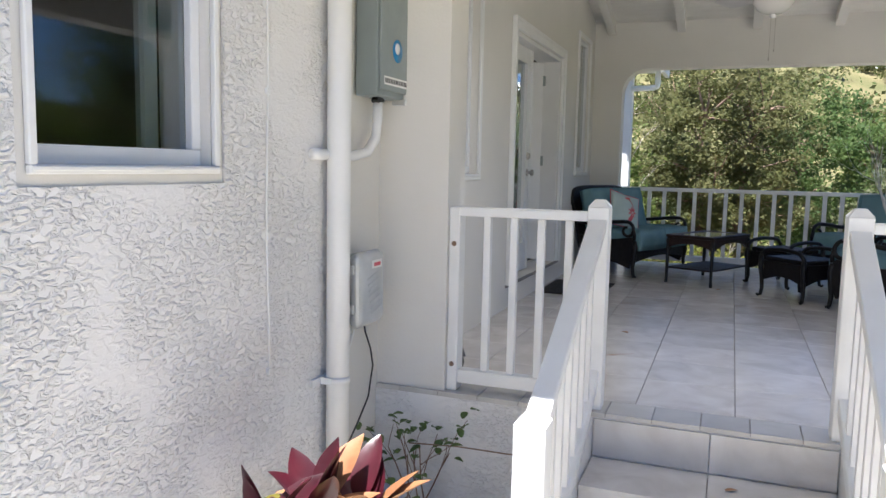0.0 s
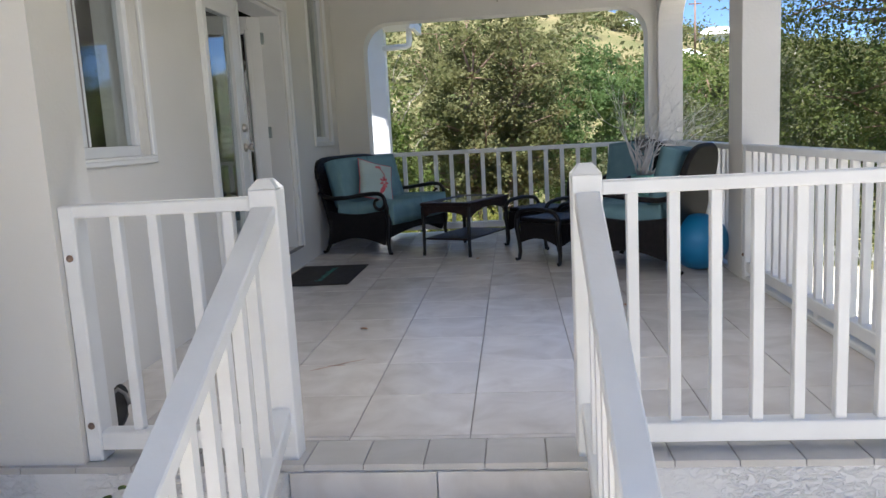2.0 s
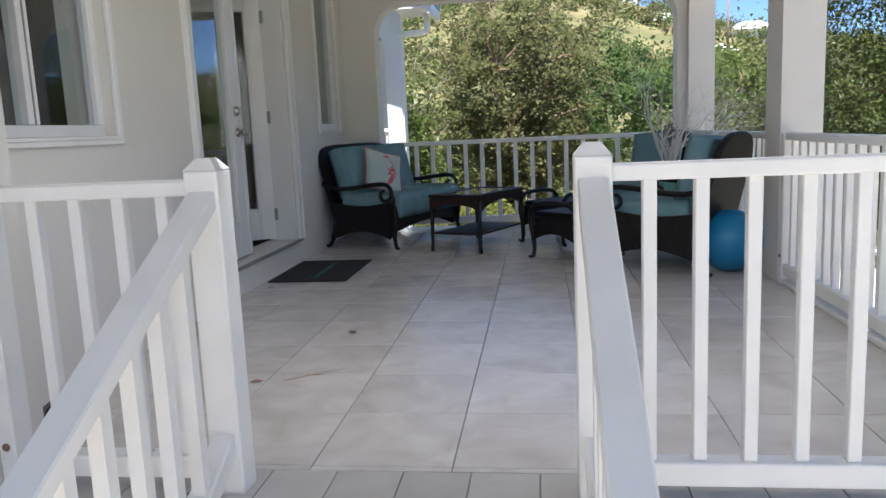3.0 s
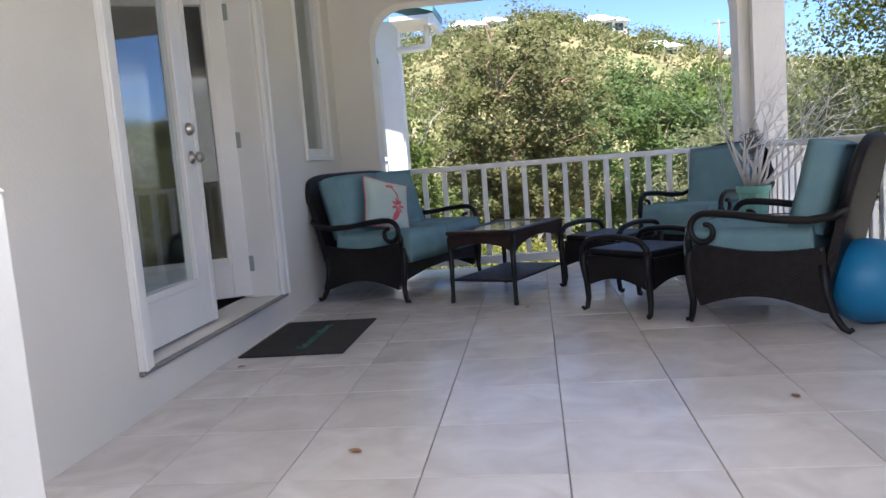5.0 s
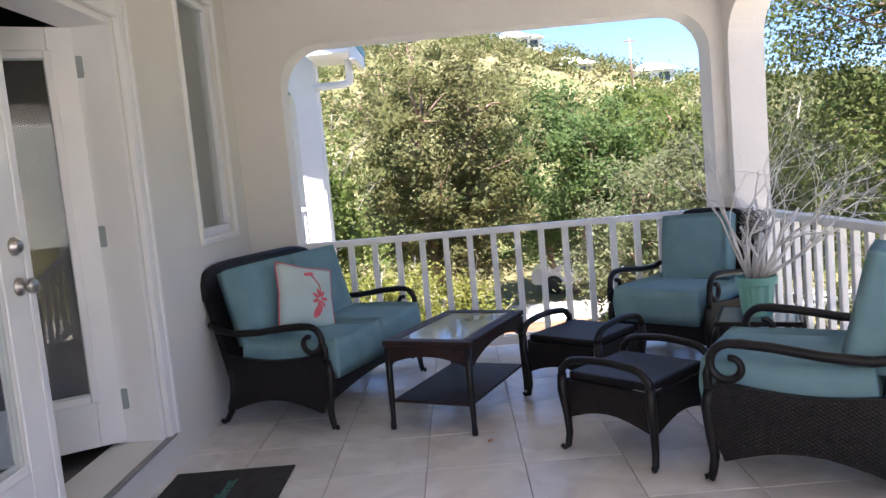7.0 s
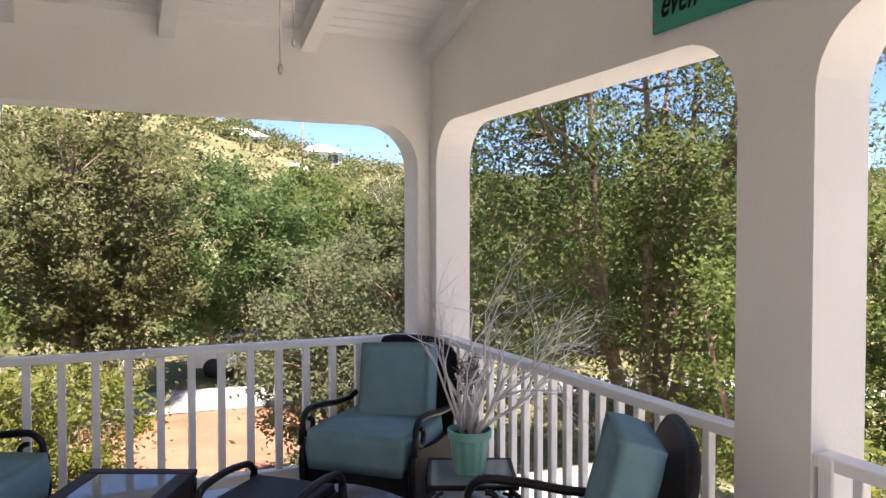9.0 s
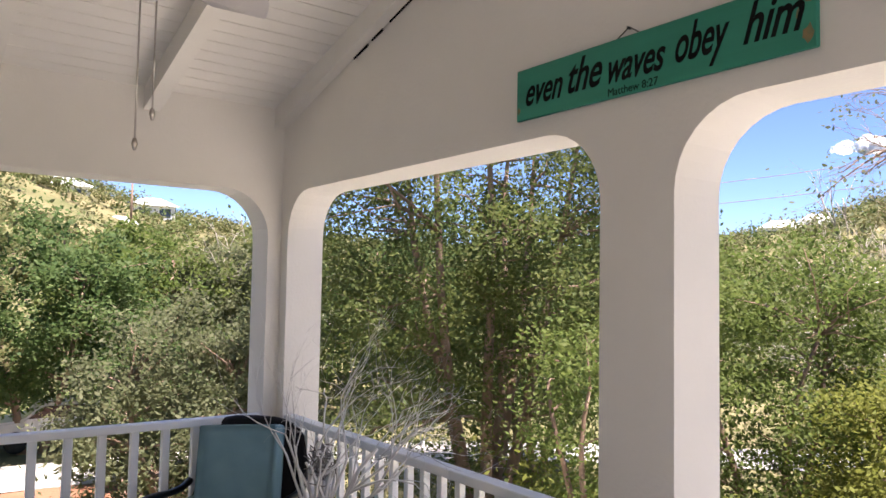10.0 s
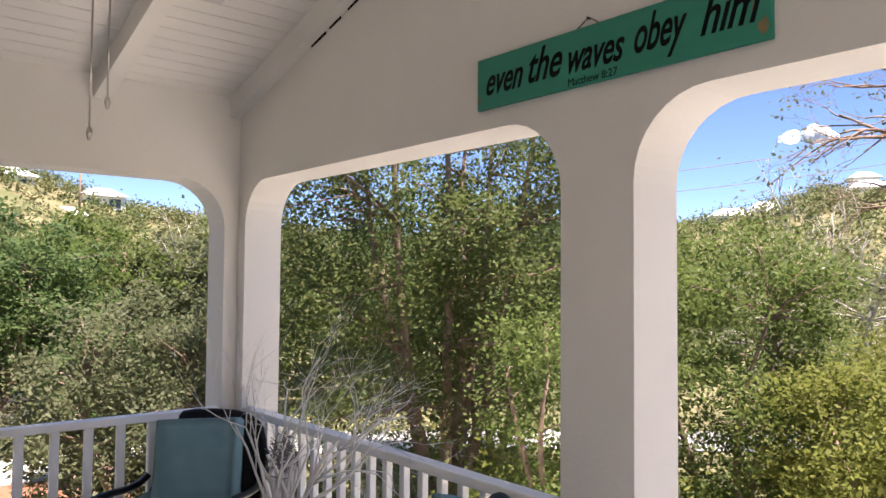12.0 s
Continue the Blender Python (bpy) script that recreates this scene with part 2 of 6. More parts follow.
def tile_mat(name, a, b2, vein):
    m, n, l, b = mat_base(name, 0.32, 0, 0.5)
    oi = n.new("ShaderNodeObjectInfo")
    tc = n.new("ShaderNodeTexCoord")
    ad = n.new("ShaderNodeVectorMath")
    ad.operation = "ADD"
    sc = n.new("ShaderNodeVectorMath")
    sc.operation = "SCALE"
    sc.inputs["Scale"].default_value = 40
    cb = n.new("ShaderNodeCombineXYZ")
    l.new(oi.outputs["Random"], cb.inputs[0])
    l.new(oi.outputs["Random"], cb.inputs[1])
    l.new(cb.outputs[0], sc.inputs[0])
    l.new(tc.outputs["Object"], ad.inputs[0])
    l.new(sc.outputs[0], ad.inputs[1])
    def nz(scale, dist, lo, hi):
        t = n.new("ShaderNodeTexNoise")
        t.inputs["Scale"].default_value, t.inputs["Detail"].default_value, t.inputs["Distortion"].default_value = scale, 5.0, dist
        l.new(ad.outputs[0], t.inputs["Vector"])
        r = n.new("ShaderNodeMapRange")
        r.inputs[1].default_value, r.inputs[2].default_value = lo, hi
        l.new(t.outputs[0], r.inputs[0])
        return r.outputs[0]
    col = mix_colours(n, l, nz(4.2, 0.9, 0.30, 0.70), a, b2)
    vm = n.new("ShaderNodeMath")
    vm.operation = "MULTIPLY"
    vm.inputs[1].default_value = 0.16
    l.new(nz(2.2, 0.2, 0.40, 0.9), vm.inputs[0])
    col = mix_colours(n, l, vm.outputs[0], col, vein)
    hv = n.new("ShaderNodeHueSaturation")
    mr = n.new("ShaderNodeMapRange")
    mr.inputs[3].default_value, mr.inputs[4].default_value = 0.93, 1.06
    l.new(oi.outputs["Random"], mr.inputs[0])
    l.new(mr.outputs[0], hv.inputs["Value"])
    l.new(col, hv.inputs["Color"])
    l.new(hv.outputs[0], b.inputs["Base Color"])
    rr = n.new("ShaderNodeMapRange")
    rr.inputs[3].default_value, rr.inputs[4].default_value = 0.21, 0.27
    l.new(nz(9, 0.3, 0.3, 0.7), rr.inputs[0])
    l.new(rr.outputs[0], b.inputs["Roughness"])
    add_bump(n, l, b, nz(30, 0.0, 0.2, 0.8), 0.03, 0.001)
    return m


def leaf_mat(name, a, b2, c, see=0.55):
    """Leaves: a tint that drifts across the crown and varies from leaf to leaf."""
    m, n, l, b = mat_base(name, 0.6, 0, 0.2)
    ge = n.new("ShaderNodeNewGeometry")
    col = mix_colours(n, l, noise_fac(n, l, 0.9, 2, 0.35, 0.65), a, b2)
    mr = n.new("ShaderNodeMapRange")
    mr.inputs[1].default_value, mr.inputs[2].default_value = 0.35, 1.0
    mr.inputs[4].default_value = 0.6
    l.new(ge.outputs["Random Per Island"], mr.inputs[0])
    col = mix_colours(n, l, mr.outputs[0], col, c)
    l.new(col, b.inputs["Base Color"])
    tr = n.new("ShaderNodeBsdfTranslucent")
    l.new(col, tr.inputs["Color"])
    mx = n.new("ShaderNodeMixShader")
    mx.inputs[0].default_value = see
    l.new(b.outputs[0], mx.inputs[1])
    l.new(tr.outputs[0], mx.inputs[2])
    l.new(mx.outputs[0], n["Material Output"].inputs[0])
    return m


def cloud_mat():
    """Fair-weather cloud: bright white, its edges worn away by noise."""
    m, n, l, b = mat_base("cloud_white", 1.0, 0, 0.0)
    b.inputs["Base Color"].default_value = (0.9, 0.9, 0.9, 1)
    l.new(noise_fac(n, l, 0.07, 6, 0.36, 0.60), b.inputs["Alpha"])
    return m


def weave_mat(name, a, b2):
    """Woven resin wicker: small over-and-under strands."""
    m, n, l, b = mat_base(name, 0.5, 0, 0.3)
    l.new(mix_colours(n, l, noise_fac(n, l, 25, 3), a, b2), b.inputs["Base Color"])
    tc = n.new("ShaderNodeTexCoord")
    mp = n.new("ShaderNodeMapping")
    mp.inputs["Rotation"].default_value = (0.6, 0.5, 0.78)
    l.new(tc.outputs["Object"], mp.inputs[0])
    ck = n.new("ShaderNodeTexVoronoi")
    ck.inputs["Scale"].default_value = 85
    ck.inputs["Randomness"].default_value = 0.15
    l.new(mp.outputs[0], ck.inputs["Vector"])
    add_bump(n, l, b, ck.outputs["Distance"], 0.8, 0.004)
    return m


M_GLASS = glass_mat("window_glass", (0.86, 0.92, 0.92))
M_TABLEGLASS = surface("frosted_table_glass", (0.16, 0.20, 0.21), (0.22, 0.27, 0.28), 3, 0.05, spec=0.9, rvar=0.03)
M_TILE = tile_mat("porcelain_tile", (0.57, 0.53, 0.495), (0.73, 0.70, 0.67), (0.78, 0.755, 0.73))
M_EDGE = tile_mat("edge_tile", (0.52, 0.50, 0.47), (0.60, 0.58, 0.55), (0.66, 0.64, 0.62))
M_GROUT = surface("grout", (0.28, 0.265, 0.25), (0.35, 0.335, 0.32), 8, 0.9)
M_WICKER = weave_mat("dark_wicker", (0.0045, 0.0035, 0.0038), (0.011, 0.008, 0.008))
M_TABLEWICKER = weave_mat("brown_wicker", (0.016, 0.008, 0.007), (0.032, 0.016, 0.013))
M_CHROME = surface("satin_nickel", (0.42, 0.39, 0.36), (0.55, 0.52, 0.48), 12, 0.28, 1.0)
M_DOORPAINT = surface("door_paint", (0.78, 0.78, 0.78), (0.83, 0.83, 0.83), 3, 0.35)
M_SILL = surface("threshold_concrete", (0.20, 0.19, 0.18), (0.30, 0.285, 0.27), 6, 0.7, bump=0.2, bscale=90)
M_ALU = surface("white_aluminium", (0.74, 0.75, 0.77), (0.80, 0.81, 0.83), 5, 0.35)
# indoor gloom put into the colour: near-black room walls, ceiling and floor
M_ROOM = surface("room_painted_gloom", (0.045, 0.043, 0.040), (0.06, 0.057, 0.053), 1, 0.8)
M_ROOMFLOOR = surface("room_floor_gloom", (0.05, 0.045, 0.04), (0.075, 0.068, 0.06), 3, 0.4)
M_SCUFF = surface("rusty_scuff", (0.34, 0.22, 0.16), (0.44, 0.33, 0.27), 60, 0.6)
M_BLIND = surface("grey_blind", (0.24, 0.26, 0.25), (0.29, 0.31, 0.30), 2, 0.8)
M_GREYBOX = surface("grey_enamel", (0.23, 0.27, 0.27), (0.27, 0.31, 0.31), 5, 0.5, rvar=0.08)
M_STEEL = surface("clear_cover", (0.48, 0.50, 0.51), (0.62, 0.64, 0.65), 7, 0.3, 0.25)
M_PVC = surface("white_pvc", (0.78, 0.78, 0.77), (0.83, 0.83, 0.82), 3, 0.35, bump=0.05)
M_BLACK = surface("black_cable", (0.012, 0.012, 0.012), (0.03, 0.03, 0.03), 10, 0.6)
M_SIGN = surface("sign_green", (0.015, 0.215, 0.145), (0.02, 0.25, 0.175), 4, 0.6, bump=0.15, bscale=30, stretch=(1, 0.2, 4))
M_WORN = surface("worn_wood", (0.10, 0.16, 0.09), (0.26, 0.18, 0.08), 40, 0.8)
M_INK = surface("black_paint", (0.006, 0.006, 0.006), (0.011, 0.011, 0.011), 10, 0.8, spec=0.1)
M_MAT = surface("doormat_rubber", (0.016, 0.014, 0.013), (0.032, 0.028, 0.026), 18, 0.9, bump=0.5, bscale=300)
M_MATTEXT = surface("doormat_print", (0.03, 0.13, 0.105), (0.045, 0.17, 0.135), 20, 0.9)
M_BALL = surface("blue_vinyl", (0.012, 0.19, 0.42), (0.016, 0.22, 0.47), 2, 0.4)
M_POT = surface("mint_plastic", (0.17, 0.42, 0.36), (0.21, 0.48, 0.42), 4, 0.45)
M_SOIL = surface("potting_soil", (0.02, 0.014, 0.01), (0.05, 0.035, 0.025), 30, 1, bump=0.8, bscale=60)
M_TWIG = surface("bleached_twigs", (0.62, 0.60, 0.58), (0.82, 0.80, 0.78), 15, 0.8)
M_KNOT = surface("grey_twigs", (0.16, 0.145, 0.13), (0.28, 0.26, 0.24), 30, 0.9)
M_PILLOW = surface("pale_print_cotton", (0.44, 0.55, 0.53), (0.52, 0.62, 0.60), 5, 0.9, bump=0.2, bscale=250)
M_CORAL = surface("coral_print", (0.62, 0.10, 0.13), (0.72, 0.18, 0.20), 25, 0.9)
M_BARK = surface("bark", (0.18, 0.11, 0.075), (0.34, 0.235, 0.17), 4, 0.9, bump=0.7, bscale=18, bdist=0.02, stretch=(1, 1, 0.25))
M_PALEBARK = surface("pale_bark", (0.34, 0.30, 0.25), (0.52, 0.47, 0.40), 5, 0.9, bump=0.3, bscale=25)
M_LEAF_BROWN = leaf_mat("leaf_olive_brown", (0.128, 0.146, 0.052), (0.169, 0.166, 0.069), (0.233, 0.230, 0.104))
M_LEAF_DEEP = leaf_mat("leaf_deep_green", (0.081, 0.140, 0.045), (0.119, 0.182, 0.057), (0.194, 0.236, 0.088))
M_LEAF_BRIGHT = leaf_mat("leaf_bright", (0.095, 0.146, 0.031), (0.133, 0.176, 0.043), (0.211, 0.237, 0.077))
M_LEAF_OLIVE = leaf_mat("leaf_olive", (0.114, 0.134, 0.064), (0.155, 0.170, 0.079), (0.253, 0.253, 0.144))
M_LEAF_TREE = leaf_mat("leaf_midgreen", (0.091, 0.124, 0.036), (0.129, 0.156, 0.045), (0.215, 0.226, 0.081))
M_LEAF_YELLOW = leaf_mat("leaf_yellow_green", (0.143, 0.168, 0.030), (0.204, 0.213, 0.046), (0.286, 0.286, 0.082))
M_HILL = leaf_mat("hill_scrub", (0.098, 0.119, 0.040), (0.187, 0.172, 0.075), (0.218, 0.207, 0.099), 0.3)
M_HILLGREEN = leaf_mat("hill_green", (0.075, 0.112, 0.034), (0.122, 0.150, 0.046), (0.178, 0.192, 0.070), 0.3)
M_CORDY = surface("burgundy_leaf", (0.03, 0.004, 0.008), (0.078, 0.009, 0.018), 9, 0.35, stretch=(1, 1, 0.2))
M_CORDY_DRY = surface("tan_leaf", (0.25, 0.105, 0.045), (0.38, 0.19, 0.085), 9, 0.6)
M_CORDY_GREEN = surface("olive_leaf", (0.14, 0.13, 0.02), (0.20, 0.17, 0.03), 9, 0.5)
M_WEED = surface("weed_leaf", (0.07, 0.12, 0.025), (0.13, 0.19, 0.05), 20, 0.6)
M_PINK = surface("pink_petals", (0.50, 0.03, 0.20), (0.60, 0.06, 0.28), 20, 0.7)
M_DIRT = surface("orange_dirt", (0.24, 0.10, 0.052), (0.33, 0.16, 0.09), 0.8, 0.95, bump=0.5, bscale=5, bdist=0.05)
M_ROAD = surface("pale_concrete_road", (0.35, 0.33, 0.30), (0.44, 0.42, 0.385), 0.6, 0.9, bump=0.2, bscale=12, bdist=0.01)
M_ROOFTEAL = surface("teal_metal_roof", (0.10, 0.27, 0.27), (0.14, 0.32, 0.31), 2, 0.5)
M_HOUSEWHITE = surface("far_house_paint", (0.62, 0.61, 0.58), (0.72, 0.71, 0.68), 0.5, 0.7)
M_HOUSEROOF = surface("far_house_roof", (0.66, 0.68, 0.68), (0.76, 0.77, 0.77), 0.4, 0.6)
M_DARKGLASS = surface("dark_window", (0.02, 0.025, 0.03), (0.04, 0.045, 0.05), 1, 0.1)
M_CARPAINT = surface("dark_car_paint", (0.02, 0.025, 0.035), (0.03, 0.035, 0.045), 2, 0.2, 0.4)
M_CARWHITE = surface("white_car_paint", (0.70, 0.70, 0.70), (0.76, 0.76, 0.76), 2, 0.2)
M_CLOUD = cloud_mat()
M_FANGLASS = surface("opal_glass", (0.72, 0.70, 0.66), (0.76, 0.74, 0.70), 3, 0.25)
M_FANBLADE = surface("fan_blade", (0.62, 0.60, 0.60), (0.68, 0.66, 0.66), 6, 0.6, bump=0.3, bscale=90)

# ---------------------------------------------------------------- structure
WIN0 = (1.46, 2.18, 1.13, 2.25)
WINA = (3.92, 5.015, 1.095, 2.52)
DOOR = (5.91, 7.64, 0.195, 2.24)
WINB = (8.51, 9.19, 1.11, 2.62)
WALL_TOP = 3.78
bm = bmesh.new()
holed_wall(bm, WX - 0.22, WX, [-6.0, YB1], [GROUND - 0.3, WALL_TOP], [WIN0, WINA, DOOR, WINB])
tagged(new("wall_house", finish(bm, "wall_house", M_WALL)), "white painted stucco house wall with windows and a door", "wall", kind="structure")
bm = bmesh.new()
holed_wall(bm, WX + 0.0005, WP, [YF1 + 0.0005, YB0 - 0.0005], [-0.02, RIDGE_Z - 0.005], [WINA, DOOR, WINB])
tagged(new("wall_porch_side", finish(bm, "wall_porch_side", M_WALL)), "smooth white plaster on the porch side of the house wall", "wall", kind="structure")
# rough coat on the outside stretch of the wall in front of the porch
bm = bmesh.new()
holed_wall(bm, WX + 0.002, WX + 0.012, [-6.0, 2.98], [GROUND - 0.3, WALL_TOP - 0.01], [(WIN0[0] - 0.06, WIN0[1] + 0.06, WIN0[2] - 0.06, WIN0[3] + 0.06)])
tagged(new("wall_front", finish(bm, "wall_front", M_STUCCO)), "heavily textured white stucco wall in open shade", "wall", kind="structure")

for nm, y0, y1 in (("wall_porch_front", YF0, YF1), ("wall_porch_back", YB0, YB1)):
    bm = bmesh.new()
    top = roof_z(YB1) + 0.021
    right = ARCH_X1 if y0 < 5 else BACK_X1
    vs = add_prism(bm, [(WX, 0), (WX, top), (XR0, top), (XR0, 0)] + arch_outline(ARCH_X0, right, ARCH_TOP, ARCH_R), y0, y1, "y")
    for v in vs:
        if v.co.z > top - 0.001:
            v.co.z = roof_z(v.co.y) + 0.012
    tagged(new(nm, finish(bm, nm, M_WALL)), "white stucco wall with a wide round-cornered opening", "wall", kind="structure")
bm = bmesh.new()
gable = [(YF0, 0), (YF0, roof_z(YF0) + 0.021), (RIDGE_Y, RIDGE_Z + 0.021), (YB1, roof_z(YB1) + 0.021), (YB1, 0)]
gable += arch_outline(6.805, 9.440, 2.360, 0.28) + arch_outline(3.883, 6.487, 2.360, 0.28)
add_prism(bm, gable, XR0, XR1, "x")
tagged(new("wall_gable", finish(bm, "wall_gable", M_WALL)), "white stucco gable wall with two round-cornered arches", "wall", kind="structure")

# porch base, ceiling and roof
bm = bmesh.new()
add_box(bm, WX + 0.002, XR1 + 0.02, YF0 - 0.02, YB1 + 0.02, GROUND - 2.6, -0.022)
tagged(new("porch_base", finish(bm, "porch_base", M_STUCCO)), "white stucco base of the porch", "porch base", kind="structure")
bm = bmesh.new()
# front run (-1) lengthened out of view to keep sun off steps and handrails
EAVES = {1: 3.60, -1: 4.80}
for s, run in EAVES.items():
    boards = round(run / 0.098)
    for i in range(boards):
        a, b = run * i / boards, run * (i + 1) / boards - 0.007
        y0, y1 = RIDGE_Y + s * a, RIDGE_Y + s * b
        add_prism(bm, [(y0, roof_z(y0)), (y1, roof_z(y1)), (y1, roof_z(y1) + 0.02), (y0, roof_z(y0) + 0.02)], WX, 2.50, "x")
    y1 = RIDGE_Y + s * run
    add_prism(bm, [(RIDGE_Y, RIDGE_Z + 0.008), (y1, roof_z(y1) + 0.008), (y1, roof_z(y1) + 0.05), (RIDGE_Y, RIDGE_Z + 0.05)], WX, 2.50, "x")
tagged(new("ceiling", finish(bm, "ceiling", M_CEIL)), "white tongue and groove boards on a pitched porch ceiling", "ceiling", kind="structure")
bm = bmesh.new()
for s, run in EAVES.items():
    y1 = RIDGE_Y + s * (run + 0.03)
    add_prism(bm, [(RIDGE_Y, RIDGE_Z + 0.052), (y1, roof_z(y1) + 0.052), (y1, roof_z(y1) + 0.09), (RIDGE_Y, RIDGE_Z + 0.09)], WX, 2.54, "x")
tagged(new("roof_porch", finish(bm, "roof_porch", M_ROOFTEAL)), "teal metal sheet porch roof with an added front overhang for shade", "roof", kind="structure")
for x, w in ((-1.475, 0.047), (-0.66, 0.047), (0.168, 0.047), (1.014, 0.047), (1.825, 0.034)):
    for s in (1, -1):
        bm = bmesh.new()
        y1 = RIDGE_Y + (2.904 if s > 0 else -2.854)
        d = 0.135
        add_prism(bm, [(RIDGE_Y, RIDGE_Z - 0.001), (y1, roof_z(y1) - 0.001), (y1, roof_z(y1) - d), (RIDGE_Y, RIDGE_Z - d)], x - w, x + w, "x")
        tagged(new("rafter", finish(bm, "rafter", M_CEIL)), "white painted sloping roof beam", "beam", "roof beams", "structure")
# an open seam under the edge beam along the gable
bm = bmesh.new()
for a, b in ((0.63, 1.62), (1.69, 1.80), (1.84, 1.99)):
    y0, y1 = RIDGE_Y + a, RIDGE_Y + b
    add_prism(bm, [(y0, roof_z(y0) - 0.137), (y1, roof_z(y1) - 0.137), (y1, roof_z(y1) - 0.145), (y0, roof_z(y0) - 0.150)], 1.852, 1.8585, "x")
tagged(new("trim_seam", finish(bm, "trim_seam", M_INK)), "dark open seam between beam and wall", "seam", kind="structure")

# main house: roof, far walls and the room behind the door, its gloom painted near-black
bm = bmesh.new()
add_prism(bm, [(-1.45, 3.80), (-1.45, 3.92), (-5.0, 5.4), (-9.0, 3.9), (-9.0, 3.79), (-5.0, 5.28)], -6.3, 9.9, "y")
tagged(new("roof_house", finish(bm, "roof_house", M_ROOFTEAL)), "teal metal sheet roof of the house", "roof", kind="structure")
bm = bmesh.new()
add_box(bm, -8.8, WX - 0.222, 9.57, 9.785, GROUND - 3, WALL_TOP)
add_box(bm, -8.8, -8.6, -6.0, 9.565, GROUND - 3, WALL_TOP)
add_box(bm, -8.6, WX - 0.222, -6.0, -5.8, GROUND - 3, WALL_TOP)
tagged(new("wall_house_back", finish(bm, "wall_house_back", M_WALL)), "white stucco outer walls of the house", "wall", kind="structure")
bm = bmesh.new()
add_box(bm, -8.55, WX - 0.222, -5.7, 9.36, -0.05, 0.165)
tagged(new("floor_house", finish(bm, "floor_house", M_ROOMFLOOR)), "house floor coloured near-black for the dim interior", "floor", kind="structure")
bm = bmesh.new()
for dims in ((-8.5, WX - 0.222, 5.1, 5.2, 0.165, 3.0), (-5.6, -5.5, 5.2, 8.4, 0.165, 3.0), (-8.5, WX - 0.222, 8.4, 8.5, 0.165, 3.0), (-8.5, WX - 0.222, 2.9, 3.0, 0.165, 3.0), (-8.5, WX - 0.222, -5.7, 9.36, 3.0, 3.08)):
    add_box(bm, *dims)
tagged(new("wall_room", finish(bm, "wall_room", M_ROOM)), "interior walls behind the door with the dimness painted in", "wall", kind="structure")
bm = bmesh.new()
add_box(bm, -3.9, -2.9, 6.3, 8.0, 0.166, 0.95, 0.04)
thing("sofa", bm, M_DARKWOOD, "dark sofa in the dim room behind the door", "sofa")


# ---------------------------------------------------------------- windows and doors
def window(name, hole, mullions, label, trim=0.05, back=None, sill=True, face=WX, deep=0.0):
    y0, y1, z0, z1 = hole
    fx = face - deep
    w = anchor(name, Matrix(), label, "window", kind="structure")
    bm = bmesh.new()
    for d in ((fx - 0.10, fx - 0.04, y0, y1, z0, z0 + 0.055), (fx - 0.10, fx - 0.04, y0, y1, z1 - 0.045, z1), (fx - 0.10, fx - 0.04, y0, y0 + 0.045, z0 + 0.056, z1 - 0.046), (fx - 0.10, fx - 0.04, y1 - 0.045, y1, z0 + 0.056, z1 - 0.046)):
        add_box(bm, *d, 0.004)
    part("window_frame", bm, M_ALU, w)
    edges = [y0 + 0.045] + list(mullions) + [y1 - 0.045]
    for m in mullions:
        box_part("mullion", (fx - 0.105, fx - 0.035, m - 0.035, m + 0.035, z0 + 0.056, z1 - 0.046), M_ALU, w, 0.004)
        box_part("bead", (fx - 0.034, fx - 0.030, m - 0.004, m + 0.004, z0 + 0.056, z1 - 0.046), M_GROUT, w)
    for a, b in zip(edges, edges[1:]):
        p = box_part("pane", (fx - 0.075, fx - 0.069, a, b, z0 + 0.05, z1 - 0.042), M_GLASS, w)
        p.visible_shadow = False
    bm = bmesh.new()
    for d in ((face + 0.001, face + 0.022, y0 - trim, y1 + trim, z0 - trim, z0), (face + 0.001, face + 0.022, y0 - trim, y1 + trim, z1, z1 + trim), (face + 0.001, face + 0.022, y0 - trim, y0, z0, z1), (face + 0.001, face + 0.022, y1, y1 + trim, z0, z1)):
        add_box(bm, *d, 0.004)
    part("casing", bm, M_TRIM, w)
    if sill:
        box_part("sill", (fx - 0.035, face + 0.028, y0 - trim * 0.6, y1 + trim * 0.6, z0 - 0.018, z0 - 0.002), M_TRIM, w, 0.004)
    if back:
        box_part("blind", (fx - 0.15, fx - 0.13, y0, y1, z0, z1), back, w)
    return w


window("window_1", WIN0, (), "white aluminium window with dark glass in a rough wall", 0.026)
box_part("curtain", (WX - 0.19, WX - 0.15, 2.02, 2.10, 1.14, 2.25), M_BLIND, bpy.data.objects["window_1"], 0.01)
window("window_2", WINA, (4.49,), "double casement window with reflecting glass", 0.04, face=WP, deep=0.01)
window("window_3", WINB, (), "tall fixed window with a lowered grey blind", 0.04, M_BLIND, face=WP, deep=-0.02)

dy0, dy1, dz0, dz1 = DOOR
door = anchor("door_1", Matrix(), "white french door with one leaf open inwards", "door", kind="structure")
bm = bmesh.new()
for d in ((WP + 0.001, WP + 0.03, dy0 - 0.09, dy0, dz0 - 0.0, dz1 + 0.09), (WP + 0.001, WP + 0.03, dy1, dy1 + 0.09, dz0, dz1 + 0.09), (WP + 0.001, WP + 0.03, dy0, dy1, dz1, dz1 + 0.09)):
    add_box(bm, *d, 0.006, 2)
